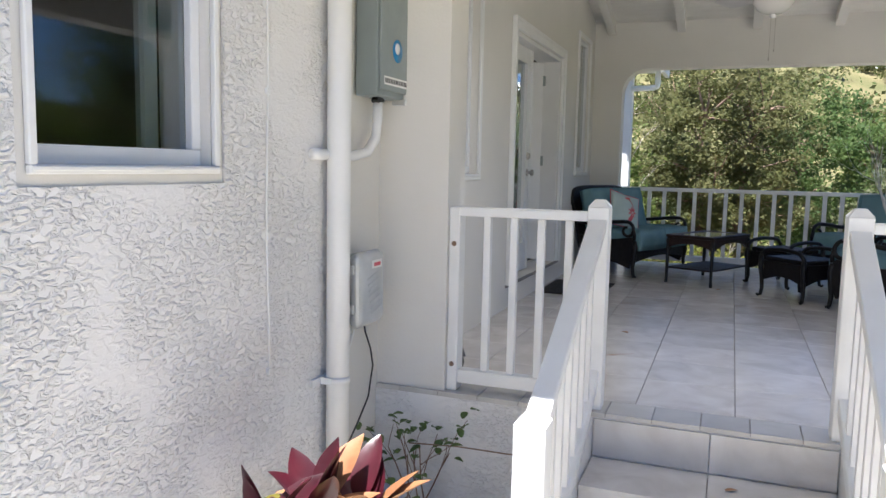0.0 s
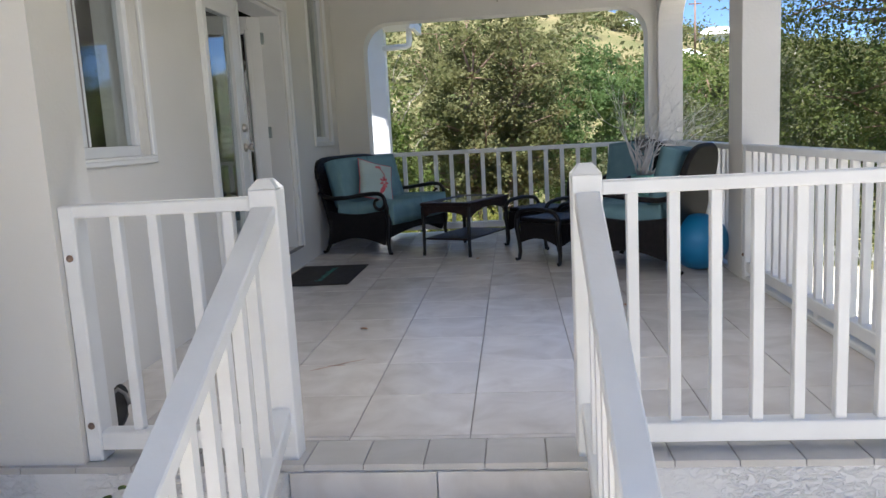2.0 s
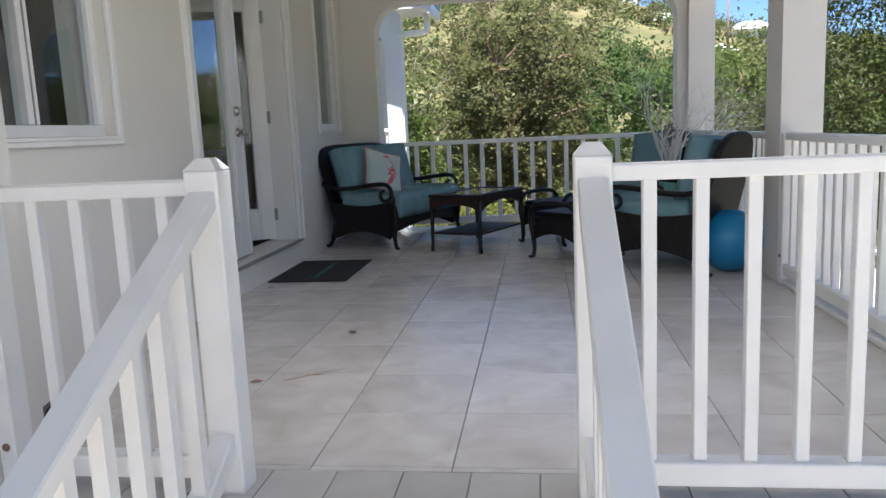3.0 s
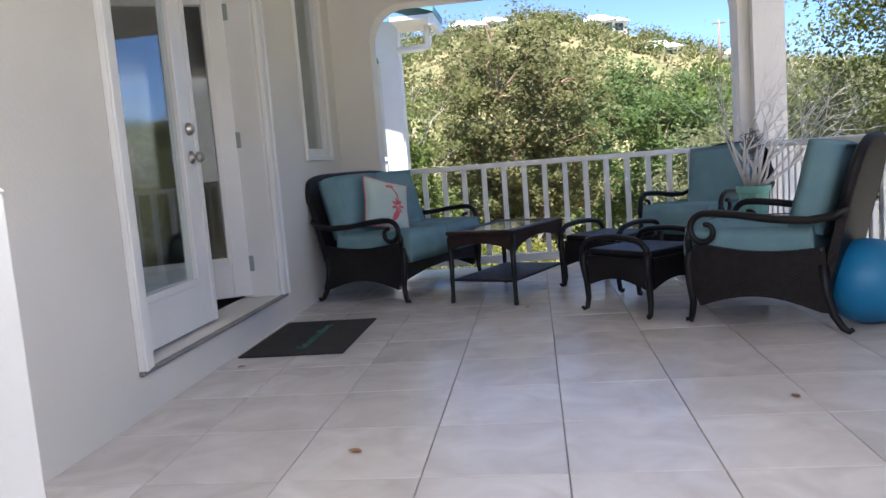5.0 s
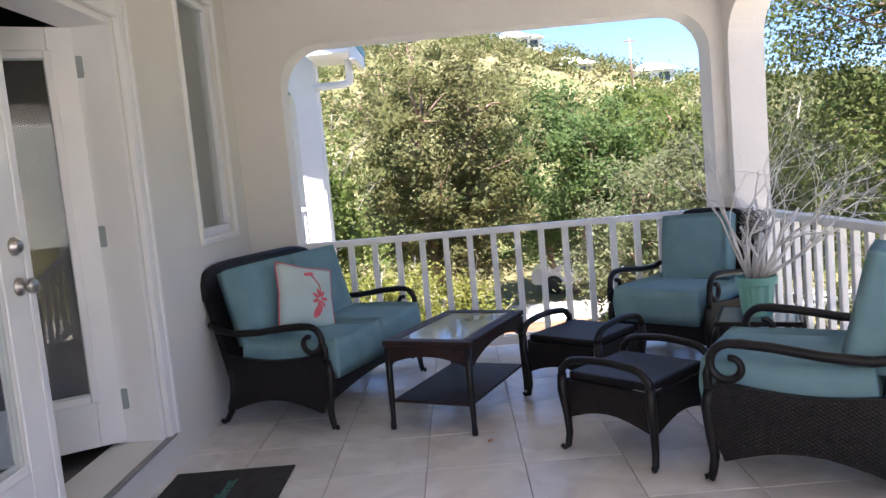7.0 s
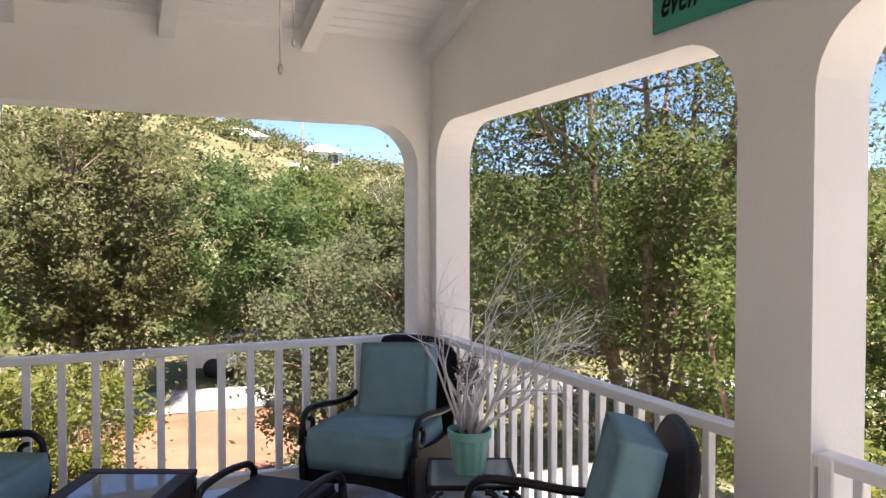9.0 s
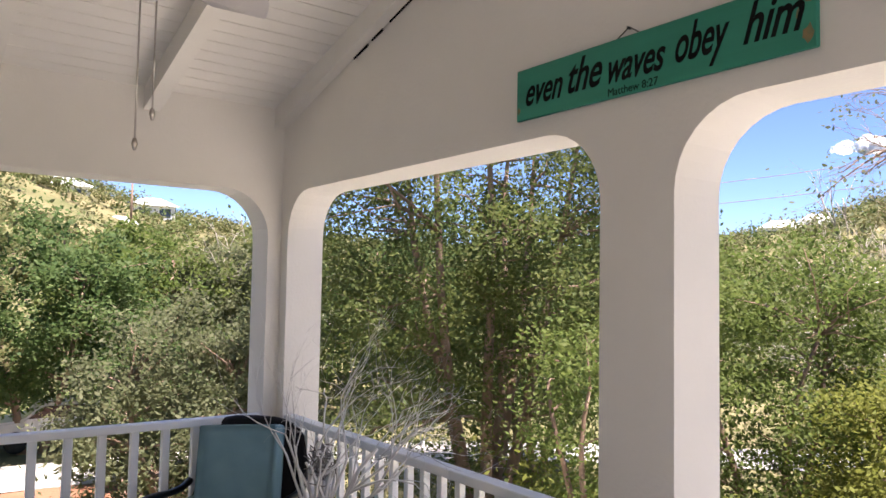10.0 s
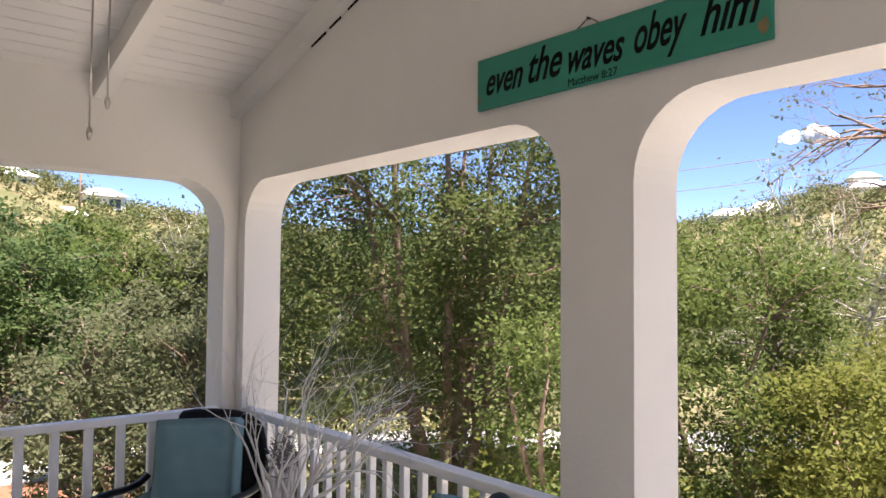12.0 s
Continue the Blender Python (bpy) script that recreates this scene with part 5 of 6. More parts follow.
# ---------------------------------------------------------------- planting by the wall
def blade(bm, base, yaw, length, width, lift, droop):
    """A broad strap leaf with a folded midrib."""
    k = 7
    out = Vector((math.cos(yaw), math.sin(yaw), 0))
    side = Vector((-math.sin(yaw), math.cos(yaw), 0))
    rows = []
    for i in range(k + 1):
        f = i / k
        p = Vector(base) + out * length * f * math.cos(lift) + Vector((0, 0, length * (f * math.sin(lift) - droop * f * f)))
        w = width * math.sin(math.pi * (0.08 + 0.92 * f) ** 0.85) + 0.002
        if i == k:
            w = 0.002
        rows.append([bm.verts.new(p - side * w + Vector((0, 0, w * 0.45))), bm.verts.new(p), bm.verts.new(p + side * w + Vector((0, 0, w * 0.45)))])
    for a, b in zip(rows, rows[1:]):
        for j in range(2):
            f = bm.faces.new((a[j], a[j + 1], b[j + 1], b[j]))
            f.smooth = True


rnd = random.Random(9)
ti = anchor("ti_plant", pose(-1.27, 2.21, GROUND), "burgundy ti plant with some dry tan leaves", "plant")
bm = bmesh.new()
for dx, dy, hh in ((0.0, -0.05, 0.56), (0.06, 0.14, 0.50), (-0.08, -0.22, 0.52)):
    add_tube(bm, [(dx, dy, 0.0), (dx * 1.1, dy, hh * 0.5), (dx * 1.2, dy * 1.1, hh)], [0.016, 0.013, 0.011], 7)
part("stalk", bm, M_BARK, ti)
for matl, count, lo, hi in ((M_CORDY, 17, 0.9, 1.4), (M_CORDY_DRY, 9, 0.4, 1.15), (M_CORDY_GREEN, 2, 0.6, 1.1)):
    for i in range(count):
        dx, dy, hh = rnd.choice(((0.0, -0.05, 0.56), (0.06, 0.14, 0.50), (-0.08, -0.22, 0.52)))
        bm = bmesh.new()
        blade(bm, (dx, dy, hh + rnd.uniform(-0.08, 0.02)), rnd.uniform(0, 6.28), rnd.uniform(0.28, 0.42), rnd.uniform(0.052, 0.074), rnd.uniform(lo, hi), rnd.uniform(0.05, 0.35))
        part("leaf", bm, matl, ti)
weed = anchor("weed", pose(-1.38, 3.35, GROUND), "spindly green weed growing against the porch base", "weed")
bl = bmesh.new()
for i in range(6):
    tips = []
    bm = bmesh.new()
    grow(bm, rnd, Vector((rnd.gauss(0, 0.04), rnd.gauss(0, 0.04), 0)), Vector((rnd.gauss(0, 0.28), rnd.gauss(0, 0.28), 1)).normalized(), rnd.uniform(0.34, 0.43), 0.005, 1, 0.1, 0.35, Vector((0, 0, 0.2)), 5, 4, tips)
    part("stem", bm, M_BARK, weed)
    for t in tips:
        for _ in range(3):
            p = t + Vector((rnd.gauss(0, 0.03), rnd.gauss(0, 0.03), rnd.gauss(0, 0.03)))
            blade(bl, p, rnd.uniform(0, 6.28), rnd.uniform(0.045, 0.065), 0.017, rnd.uniform(-0.2, 0.9), 0.2)
part("foliage", bl, M_WEED, weed)
bm = bmesh.new()
add_tube(bm, [(-1.42, 3.32, -0.22), (-1.2, 3.42, -0.24), (-0.95, 3.45, -0.25), (-0.70, 3.46, -0.235)], 0.0035, 5)
thing("bare_vine", bm, M_BARK, "thin bare vine along the porch base", "vine")
bm = bmesh.new()
add_box(bm, WF + 0.01, -0.95, 1.0, 1.10, GROUND - 0.1, -0.38, 0.01)
add_box(bm, -1.05, -0.95, 1.101, 2.35, GROUND - 0.1, -0.38, 0.01)
tagged(new("planter_edge", finish(bm, "planter_edge", M_STUCCO)), "low white stucco planter edge by the wall", "planter edge", kind="structure")
bou = anchor("flower_bush", pose(1.35, 2.95, GROUND), "small bush with pink flowers below the porch", "bush")
bm, bl, bf = bmesh.new(), bmesh.new(), bmesh.new()
tips = []
for i in range(7):
    grow(bm, rnd, Vector((rnd.gauss(0, 0.05), rnd.gauss(0, 0.05), 0)), Vector((rnd.gauss(0, 0.4), rnd.gauss(0, 0.4), 1)).normalized(), 0.17, 0.006, 1, 0.15, 0.4, Vector((0, 0, 0.1)), 5, 4, tips)
for t in tips:
    for _ in range(7):
        blade(bl, t + Vector((rnd.gauss(0, 0.035), rnd.gauss(0, 0.035), rnd.gauss(0, 0.03))), rnd.uniform(0, 6.28), 0.05, 0.014, rnd.uniform(-0.2, 0.8), 0.2)
    if rnd.random() < 0.5:
        for a in range(5):
            blade(bf, t, a * 1.26, 0.035, 0.014, 0.7, 0.1)
part("stem", bm, M_BARK, bou)
part("foliage", bl, M_WEED, bou)
part("blossom", bf, M_PINK, bou)
# dry leaves fallen on the tiles
for x, y, z, yaw in ((0.05, 3.32, -0.205, 0.4), (0.95, 5.75, 0.004, 1.9), (-0.62, 5.35, 0.004, 2.8), (-1.55, 6.55, 0.004, 0.6), (-0.05, 7.75, 0.004, 4.0), (-0.9, 4.55, 0.004, 0.3)):
    bm = bmesh.new()
    blade(bm, (x, y, z), yaw, 0.055 if y < 5.7 else 0.045, 0.011, 0.05, 0.02)
    thing("fallen_leaf", bm, M_CORDY_DRY, "curled dry brown leaf lying on the tiles", "leaf", "fallen leaves")

# a dark sandal leaning behind the short railing
san = anchor("sandal", pose(-1.345, 3.82, 0.006, 26, 0, 24) @ pose(0, 0.13, 0.012), "dark rubber sandal leaning behind the short railing", "sandal")
bm = bmesh.new()
sole = [((0.040 + 0.010 * math.sin(2.2 * f) - 0.008 * math.cos(f)) * math.cos(f), 0.130 * math.sin(f)) for f in [2 * math.pi * i / 20 for i in range(20)]]
add_prism(bm, sole, -0.012, 0.012, "z")
part("sole", bm, M_BLACK, san)
bm = bmesh.new()
add_tube(bm, [(-0.042, 0.0, 0.008), (-0.03, 0.03, 0.04), (0.0, 0.055, 0.052), (0.03, 0.03, 0.04), (0.042, 0.0, 0.008)], 0.010, 7, 0.5)
part("strap", bm, M_SILL, san, "grey brown strap")

# a rusty brown scuff on the tiles
bm = bmesh.new()
for (xa, ya), (xb, yb), w in (((-0.764, 4.582), (-0.60, 4.70), 0.010), ((-0.66, 4.665), (-0.516, 4.759), 0.007), ((-0.69, 4.66), (-0.60, 4.66), 0.006)):
    a, b = Vector((xa, ya, 0)), Vector((xb, yb, 0))
    side = Vector((-(b - a).y, (b - a).x, 0)).normalized()
    rim = [a.lerp(b, f) + side * w * s * math.sin(math.pi * (0.08 + 0.84 * f)) * rnd.uniform(0.4, 1.2) for s, fs in ((1, range(9)), (-1, range(8, -1, -1))) for f in [i / 8 for i in fs]]
    add_prism(bm, [(p.x, p.y) for p in rim], 0.0006, 0.0014, "z")
tagged(new("floor_stain", finish(bm, "floor_stain", M_SCUFF)), "rusty brown scuff mark on the tiles", "stain", kind="structure")


# ---------------------------------------------------------------- ground, hill and road
EYE0 = (0.0, 4.5)
CREST = ((-180, 7), (-60, 8.5), (-8, 9.1), (0, 10.3), (5, 9.3), (10, 7.5), (17, 5.2), (26, 4.2), (40, 3.6), (50, 3.4), (56, 4.0), (62, 5.7), (68, 6.8), (80, 7.2), (180, 7))


def crest(az):
    for (a0, e0), (a1, e1) in zip(CREST, CREST[1:]):
        if a0 <= az <= a1:
            f = (az - a0) / (a1 - a0)
            return e0 + (e1 - e0) * f
    return 7.0


VALLEY = -3.4


def ground_z(x, y):
    d = max(0.0, max(y - 9.9, (x - 2.5) * 0.8))
    f = min(d / 9.0, 1.0)
    z = GROUND + (VALLEY - GROUND) * (f * f * (3 - 2 * f))
    dx, dy = x - EYE0[0], y - EYE0[1]
    r = math.hypot(dx, dy)
    if r > 44:
        az = math.degrees(math.atan2(dx, dy))
        top = 1.7 + 190 * math.tan(radians(crest(az) - 0.75))
        g = (r - 44) / 146
        if g <= 1:
            z = z + (top - z) * (0.25 * g + 0.75 * g * g * (3 - 2 * g)) + 1.2 * noise.noise(Vector((x * 0.04, y * 0.04, 0))) * min(1, g * 4)
        else:
            z = top - (g - 1) * 30
    return z


bm = bmesh.new()
ax = sorted({round(s * (0.5 + 2.2 * i if i < 14 else 31 + 5.2 * (i - 14)), 2) for s in (-1, 1) for i in range(64)})
grid = {}
for i, x in enumerate(ax):
    for j, y in enumerate(ax):
        grid[i, j] = bm.verts.new((x, y + 4.5, ground_z(x, y + 4.5)))
for i in range(len(ax) - 1):
    for j in range(len(ax) - 1):
        bm.faces.new((grid[i, j], grid[i + 1, j], grid[i + 1, j + 1], grid[i, j + 1]))
tagged(new("ground", finish(bm, "ground", M_GROUND, True)), "dry grassy ground falling to a valley and hillside", "ground", kind="structure")


def strip(bm, path, widths, lift):
    rows = []
    for i, (x, y) in enumerate(path):
        x2, y2 = path[min(i + 1, len(path) - 1)]
        x1, y1 = path[max(i - 1, 0)]
        t = Vector((x2 - x1, y2 - y1)).normalized()
        w = widths[i] / 2
        rows.append([bm.verts.new((x - t.y * w * s, y + t.x * w * s, max(ground_z(x - t.y * w * s, y + t.x * w * s), ground_z(x, y)) + lift)) for s in (1, 0.5, 0, -0.5, -1)])
    for a, b in zip(rows, rows[1:]):
        for k in range(4):
            bm.faces.new((a[k], a[k + 1], b[k + 1], b[k]))


bm = bmesh.new()
strip(bm, [(-30, 30.5), (-16, 29.5), (-8, 28.6), (-2, 28.0), (3, 27.8), (8, 27.2), (13, 25.5), (17, 23.0), (21, 19.5), (26, 15), (34, 9)], [3.0] * 11, 0.05)
tagged(new("road", finish(bm, "road", M_ROAD, True)), "pale concrete road across the valley", "road", kind="structure")
bm = bmesh.new()
strip(bm, [(-3.0, 22.5), (-1, 23.0), (1.5, 23.4), (4, 23.6), (6.5, 24.0)], [2.5, 5.0, 5.8, 5.4, 2.6], 0.04)
tagged(new("dirt", finish(bm, "dirt", M_DIRT, True)), "bare orange earth beside the road", "ground", kind="structure")


# ---------------------------------------------------------------- trees
def leaf_mesh(name, centres, size, rng, droop=0.3):
    """Small folded leaves, one island each, at the given centres."""
    k = len(centres)
    a = rng.uniform(0, 2 * np.pi, k)
    tilt = rng.normal(-droop, 0.55, k)
    out = np.stack([np.cos(a) * np.cos(tilt), np.sin(a) * np.cos(tilt), np.sin(tilt)], 1)
    roll = rng.normal(0, 0.6, k)
    sd = np.stack([-np.sin(a), np.cos(a), np.zeros(k)], 1)
    up = np.cross(out, sd)
    sd = sd * np.cos(roll)[:, None] + up * np.sin(roll)[:, None]
    s = size * rng.uniform(0.6, 1.3, k)[:, None]
    tip, base = centres + out * s * 0.5, centres - out * s * 0.5
    mid = centres - up * s * 0.06
    left, right = mid + sd * s * 0.27, mid - sd * s * 0.27
    verts = np.stack([base, left, tip, right], 1).reshape(-1, 3)
    me = bpy.data.meshes.new(name)
    me.vertices.add(len(verts))
    me.vertices.foreach_set("co", verts.astype(np.float32).ravel())
    me.loops.add(4 * k)
    me.loops.foreach_set("vertex_index", np.arange(4 * k, dtype=np.int32))
    me.polygons.add(k)
    me.polygons.foreach_set("loop_start", np.arange(0, 4 * k, 4, dtype=np.int32))
    me.polygons.foreach_set("loop_total", np.full(k, 4, dtype=np.int32))
    me.update(calc_edges=True)
    return me


def tree(name, x, y, stems, crown_z, radii, clumps, per, size, leaf, bark, label, category="tree", seed=0, trunk_r=0.12, clump_r=0.5, bare=0, shift=(0, 0), sink=0.0, group="", twigs=0.4):
    """stems: how many trunks; crown_z: height of the crown's middle over its foot; radii: half sizes of the crown."""
    rng = np.random.default_rng(seed)
    rnd = random.Random(seed)
    z0 = ground_z(x, y)
    t = anchor(name, pose(x, y, z0), label, category, group)
    dirs = rng.normal(size=(clumps, 3))
    dirs /= np.linalg.norm(dirs, axis=1)[:, None]
    rad = rng.uniform(0.25, 1.0, clumps) ** 0.55
    wob = 1 + 0.22 * np.sin(dirs[:, 0] * 5 + seed) * np.cos(dirs[:, 1] * 4 + seed * 2) + rng.normal(0, 0.08, clumps)
    cen = dirs * (rad * wob)[:, None] * np.array(radii) + np.array([shift[0], shift[1], crown_z])
    cen = cen[cen[:, 2] > 0.25]
    bm = bmesh.new()
    forks = []
    for s in range(stems):
        a = 2 * math.pi * s / stems + rnd.uniform(-0.4, 0.4)
        foot = Vector((math.cos(a) * trunk_r * (1.4 if stems > 1 else 0), math.sin(a) * trunk_r * (1.4 if stems > 1 else 0), -0.15))
        head = Vector((math.cos(a) * radii[0] * 0.42 * (stems > 1) + shift[0] * 0.7 + rnd.gauss(0, 0.1), math.sin(a) * radii[1] * 0.42 * (stems > 1) + shift[1] * 0.7 + rnd.gauss(0, 0.1), crown_z + radii[2] * 0.35))
        pts, rr = [], []
        for i in range(8):
            f = i / 7
            p = foot.lerp(head, f) + Vector((math.sin(f * 5 + s), math.cos(f * 4 + s * 2), 0)) * 0.10 * min(radii[0], 2) * f
            pts.append(p)
            rr.append(trunk_r * (1 - 0.8 * f) * (0.75 if stems > 1 else 1) + 0.01)
        add_tube(bm, pts, rr, 8)
        forks += pts[2:]
    part("trunk", bm, bark, t)
    bm = bmesh.new()
    order = list(range(len(cen)))
    rnd.shuffle(order)
    for i in order[: int(len(cen) * twigs)]:
        c = Vector(cen[i])
        f = min(forks, key=lambda p: (p - c).length + max(0, p.z - c.z) * 2)
        mid = f.lerp(c, 0.55) + Vector((rnd.gauss(0, 0.12), rnd.gauss(0, 0.12), rnd.gauss(0.05, 0.1))) * (c - f).length
        r = trunk_r * 0.26
        add_tube(bm, [f, f.lerp(mid, 0.5) + Vector((0, 0, 0.03)), mid, c], [r, r * 0.75, r * 0.5, r * 0.18], 5)
    for i in range(bare):
        c = Vector(cen[rnd.randrange(len(cen))])
        d = Vector((c.x - shift[0], c.y - shift[1], (c.z - crown_z) + 0.5 * radii[2])).normalized()
        grow(bm, rnd, c, d, radii[2] * 0.28, trunk_r * 0.16, 2, 0.12, 0.4, Vector((0, 0, 0.3)), 4, 3)
    part("branchwork", bm, bark, t)["kind"] = "stuff"
    idx = rng.integers(0, len(cen), clumps * per)
    w = rng.uniform(0.5, 1.25, len(cen))[idx][:, None]
    pts = cen[idx] + rng.normal(size=(len(idx), 3)) * clump_r * w * np.array([0.55, 0.55, 0.38])
    ob = new("crown", leaf_mesh("crown", pts, size, rng))
    ob.data.materials.append(leaf)
    ob.parent = t
    return t


tree("broad_tree", -0.6, 27.2, 3, 4.9, (2.9, 2.6, 3.8), 380, 110, 0.15, M_LEAF_BROWN, M_BARK, "broad tree with olive brown leaves beyond the railing", seed=1, trunk_r=0.20, clump_r=0.5, bare=10)
tree("tall_tree", 8.7, 15.6, 6, 5.9, (4.3, 3.6, 4.7), 500, 195, 0.090, M_LEAF_TREE, M_BARK, "tall many-stemmed tree with brown trunks and green leaves", seed=2, trunk_r=0.15, clump_r=0.62, bare=6, twigs=0.3)
tree("rounded_tree", 4.2, 18.2, 2, 2.6, (2.3, 2.2, 2.2), 230, 150, 0.10, M_LEAF_OLIVE, M_BARK, "rounded dense grey-green tree near the railing corner", seed=3, trunk_r=0.13, clump_r=0.42)
tree("green_tree", 3.6, 31.0, 2, 4.2, (3.2, 2.8, 3.0), 230, 120, 0.17, M_LEAF_DEEP, M_BARK, "deep green tree in the valley", seed=4, trunk_r=0.18, clump_r=0.6, group="valley trees")
tree("green_tree", 7.4, 34.0, 2, 4.4, (3.4, 3.0, 3.0), 230, 120, 0.18, M_LEAF_BRIGHT, M_BARK, "bright green tree in the valley", seed=5, trunk_r=0.18, clump_r=0.6, group="valley trees")
tree("green_tree", 4.4, 23.2, 2, 2.3, (1.7, 1.5, 1.6), 130, 110, 0.12, M_LEAF_DEEP, M_BARK, "small deep green tree beside the bare earth", seed=6, trunk_r=0.10, clump_r=0.4, shift=(1.5, 2.0), group="valley trees")
tree("green_tree", 11.5, 33.0, 2, 4.2, (3.6, 3.0, 3.0), 230, 110, 0.18, M_LEAF_OLIVE, M_PALEBARK, "olive tree with some bare pale branches in the valley", seed=7, trunk_r=0.18, clump_r=0.6, bare=30, group="valley trees")
tree("green_tree", -3.6, 20.6, 2, 3.4, (1.9, 1.8, 2.3), 170, 100, 0.13, M_LEAF_BRIGHT, M_PALEBARK, "light green tree with pale branches by the wing", seed=8, trunk_r=0.10, clump_r=0.45, bare=14, group="valley trees")
tree("green_tree", -2.2, 17.4, 2, 1.7, (1.3, 1.2, 1.3), 110, 90, 0.10, M_LEAF_YELLOW, M_PALEBARK, "small yellow-green tree with pale bare branches", seed=9, trunk_r=0.07, clump_r=0.36, bare=14, group="valley trees")
tree("green_tree", -0.9, 18.8, 2, 1.7, (1.4, 1.2, 1.2), 110, 90, 0.10, M_LEAF_YELLOW, M_PALEBARK, "small yellow-green tree with pale bare branches", seed=10, trunk_r=0.06, clump_r=0.36, bare=18, group="valley trees")
tree("green_tree", -9.0, 31.0, 2, 4.6, (4.0, 3.2, 3.4), 230, 100, 0.19, M_LEAF_OLIVE, M_BARK, "olive green tree in the valley", seed=11, trunk_r=0.18, clump_r=0.7, group="valley trees")
tree("green_tree", 17.0, 31.0, 2, 4.4, (4.2, 3.4, 3.2), 230, 100, 0.19, M_LEAF_DEEP, M_BARK, "deep green tree in the valley", seed=12, trunk_r=0.18, clump_r=0.7, group="valley trees")
tree("green_tree", 13.8, 19.8, 3, 4.8, (3.4, 3.0, 3.4), 260, 100, 0.14, M_LEAF_DEEP, M_BARK, "deep green tree behind the tall tree", seed=13, trunk_r=0.14, clump_r=0.6, group="valley trees")
tree("garden_tree", 10.2, 11.0, 3, 3.2, (2.2, 1.9, 2.3), 210, 180, 0.078, M_LEAF_BRIGHT, M_BARK, "leafy yellow-green garden tree", seed=14, trunk_r=0.09, clump_r=0.42, group="garden trees")
tree("garden_tree", 9.6, 8.2, 3, 2.0, (1.9, 1.7, 1.5), 190, 180, 0.078, M_LEAF_YELLOW, M_BARK, "sunlit yellow-green garden shrub", "shrub", seed=15, trunk_r=0.06, clump_r=0.4, group="garden trees")
tree("garden_tree", 13.0, 9.6, 3, 2.4, (2.4, 2.0, 1.9), 190, 165, 0.078, M_LEAF_YELLOW, M_PALEBARK, "sunlit yellow-green garden shrub", "shrub", seed=16, trunk_r=0.06, clump_r=0.45, bare=10, group="garden trees")
tree("garden_tree", 17.5, 12.5, 3, 4.0, (3.2, 3.0, 3.0), 120, 60, 0.12, M_LEAF_OLIVE, M_PALEBARK, "half bare olive tree with brown twigs", seed=17, trunk_r=0.12, clump_r=0.5, bare=70, group="garden trees")
tree("garden_tree", 24.0, 14.0, 3, 4.2, (4.2, 4.0, 3.0), 120, 60, 0.15, M_LEAF_BROWN, M_PALEBARK, "half bare olive tree with brown twigs", seed=18, trunk_r=0.14, clump_r=0.6, bare=80, group="garden trees")
tree("garden_tree", 10.5, 3.0, 3, 4.6, (3.2, 2.8, 3.2), 230, 90, 0.12, M_LEAF_TREE, M_BARK, "leafy garden tree beside the porch", seed=19, trunk_r=0.12, clump_r=0.55, group="garden trees")
tree("garden_tree", 9.0, -6.0, 3, 4.6, (3.6, 3.2, 3.2), 200, 80, 0.15, M_LEAF_TREE, M_BARK, "leafy garden tree near the entrance steps", seed=20, trunk_r=0.12, clump_r=0.6, group="garden trees")

# leafless tree whose boughs reach over the open side
bare_tree = anchor("bare_tree", pose(13.6, 8.0, ground_z(13.6, 8.0)), "leafless tree with crooked brown boughs against the sky", "tree")
rnd = random.Random(44)
bm = bmesh.new()
add_tube(bm, [(0, 0, -0.2), (0.1, 0.1, 2.5), (-0.1, 0.1, 5.0), (-0.1, 0.3, 7.6)], [0.24, 0.20, 0.16, 0.11], 9)
part("trunk", bm, M_BARK, bare_tree)
bm = bmesh.new()
tips = []
for d, ln, z in (((-0.25, 0.95, 0.12), 1.5, 7.2), ((-0.45, 0.85, 0.25), 1.4, 7.5), ((0.05, 0.95, 0.30), 1.5, 7.5), ((-0.3, 0.95, -0.05), 1.2, 6.4), ((0.5, 0.6, 0.6), 1.4, 7.0), ((-0.8, -0.3, 0.5), 1.4, 7.0)):
    grow(bm, rnd, Vector((-0.1, 0.12 + max(0, z - 5) * 0.07, z)), Vector(d).normalized(), ln, 0.075, 5, 0.16, 0.42, Vector((-0.05, 0.1, -0.02)), 6, 4, tips)
part("branchwork", bm, M_BARK, bare_tree)["kind"] = "stuff"
rng = np.random.default_rng(4)
tp = np.array([tuple(t) for t in tips])
ob = new("leaves", leaf_mesh("leaves", tp[rng.integers(0, len(tp), 500)] + rng.normal(size=(500, 3)) * 0.08, 0.09, rng))
ob.data.materials.append(M_LEAF_OLIVE)
ob.parent = bare_tree


HOUSES = ((-4.4, 9.55, 180, 8, 6, 3.2), (-2.4, 9.75, 182, 6, 5, 2.6), (5.2, 9.0, 176, 7, 6, 2.6), (6.6, 8.9, 178, 4, 4, 2.2), (9.4, 6.6, 160, 8, 6, 2.8), (15.0, 5.6, 165, 8, 6, 2.6), (12.9, 4.2, 135, 5, 5, 2.2), (8.6, 3.6, 125, 5, 4, 1.8), (-1.2, 8.1, 160, 4, 4, 1.8), (60.4, 4.7, 170, 8, 6, 3.0), (62.6, 5.2, 172, 5, 5, 3.0), (63.3, 5.0, 165, 4, 4, 2.0), (69.0, 6.3, 172, 7, 6, 3.0), (68.7, 7.0, 184, 5, 5, 3.0), (74.0, 5.9, 170, 6, 5, 2.4))


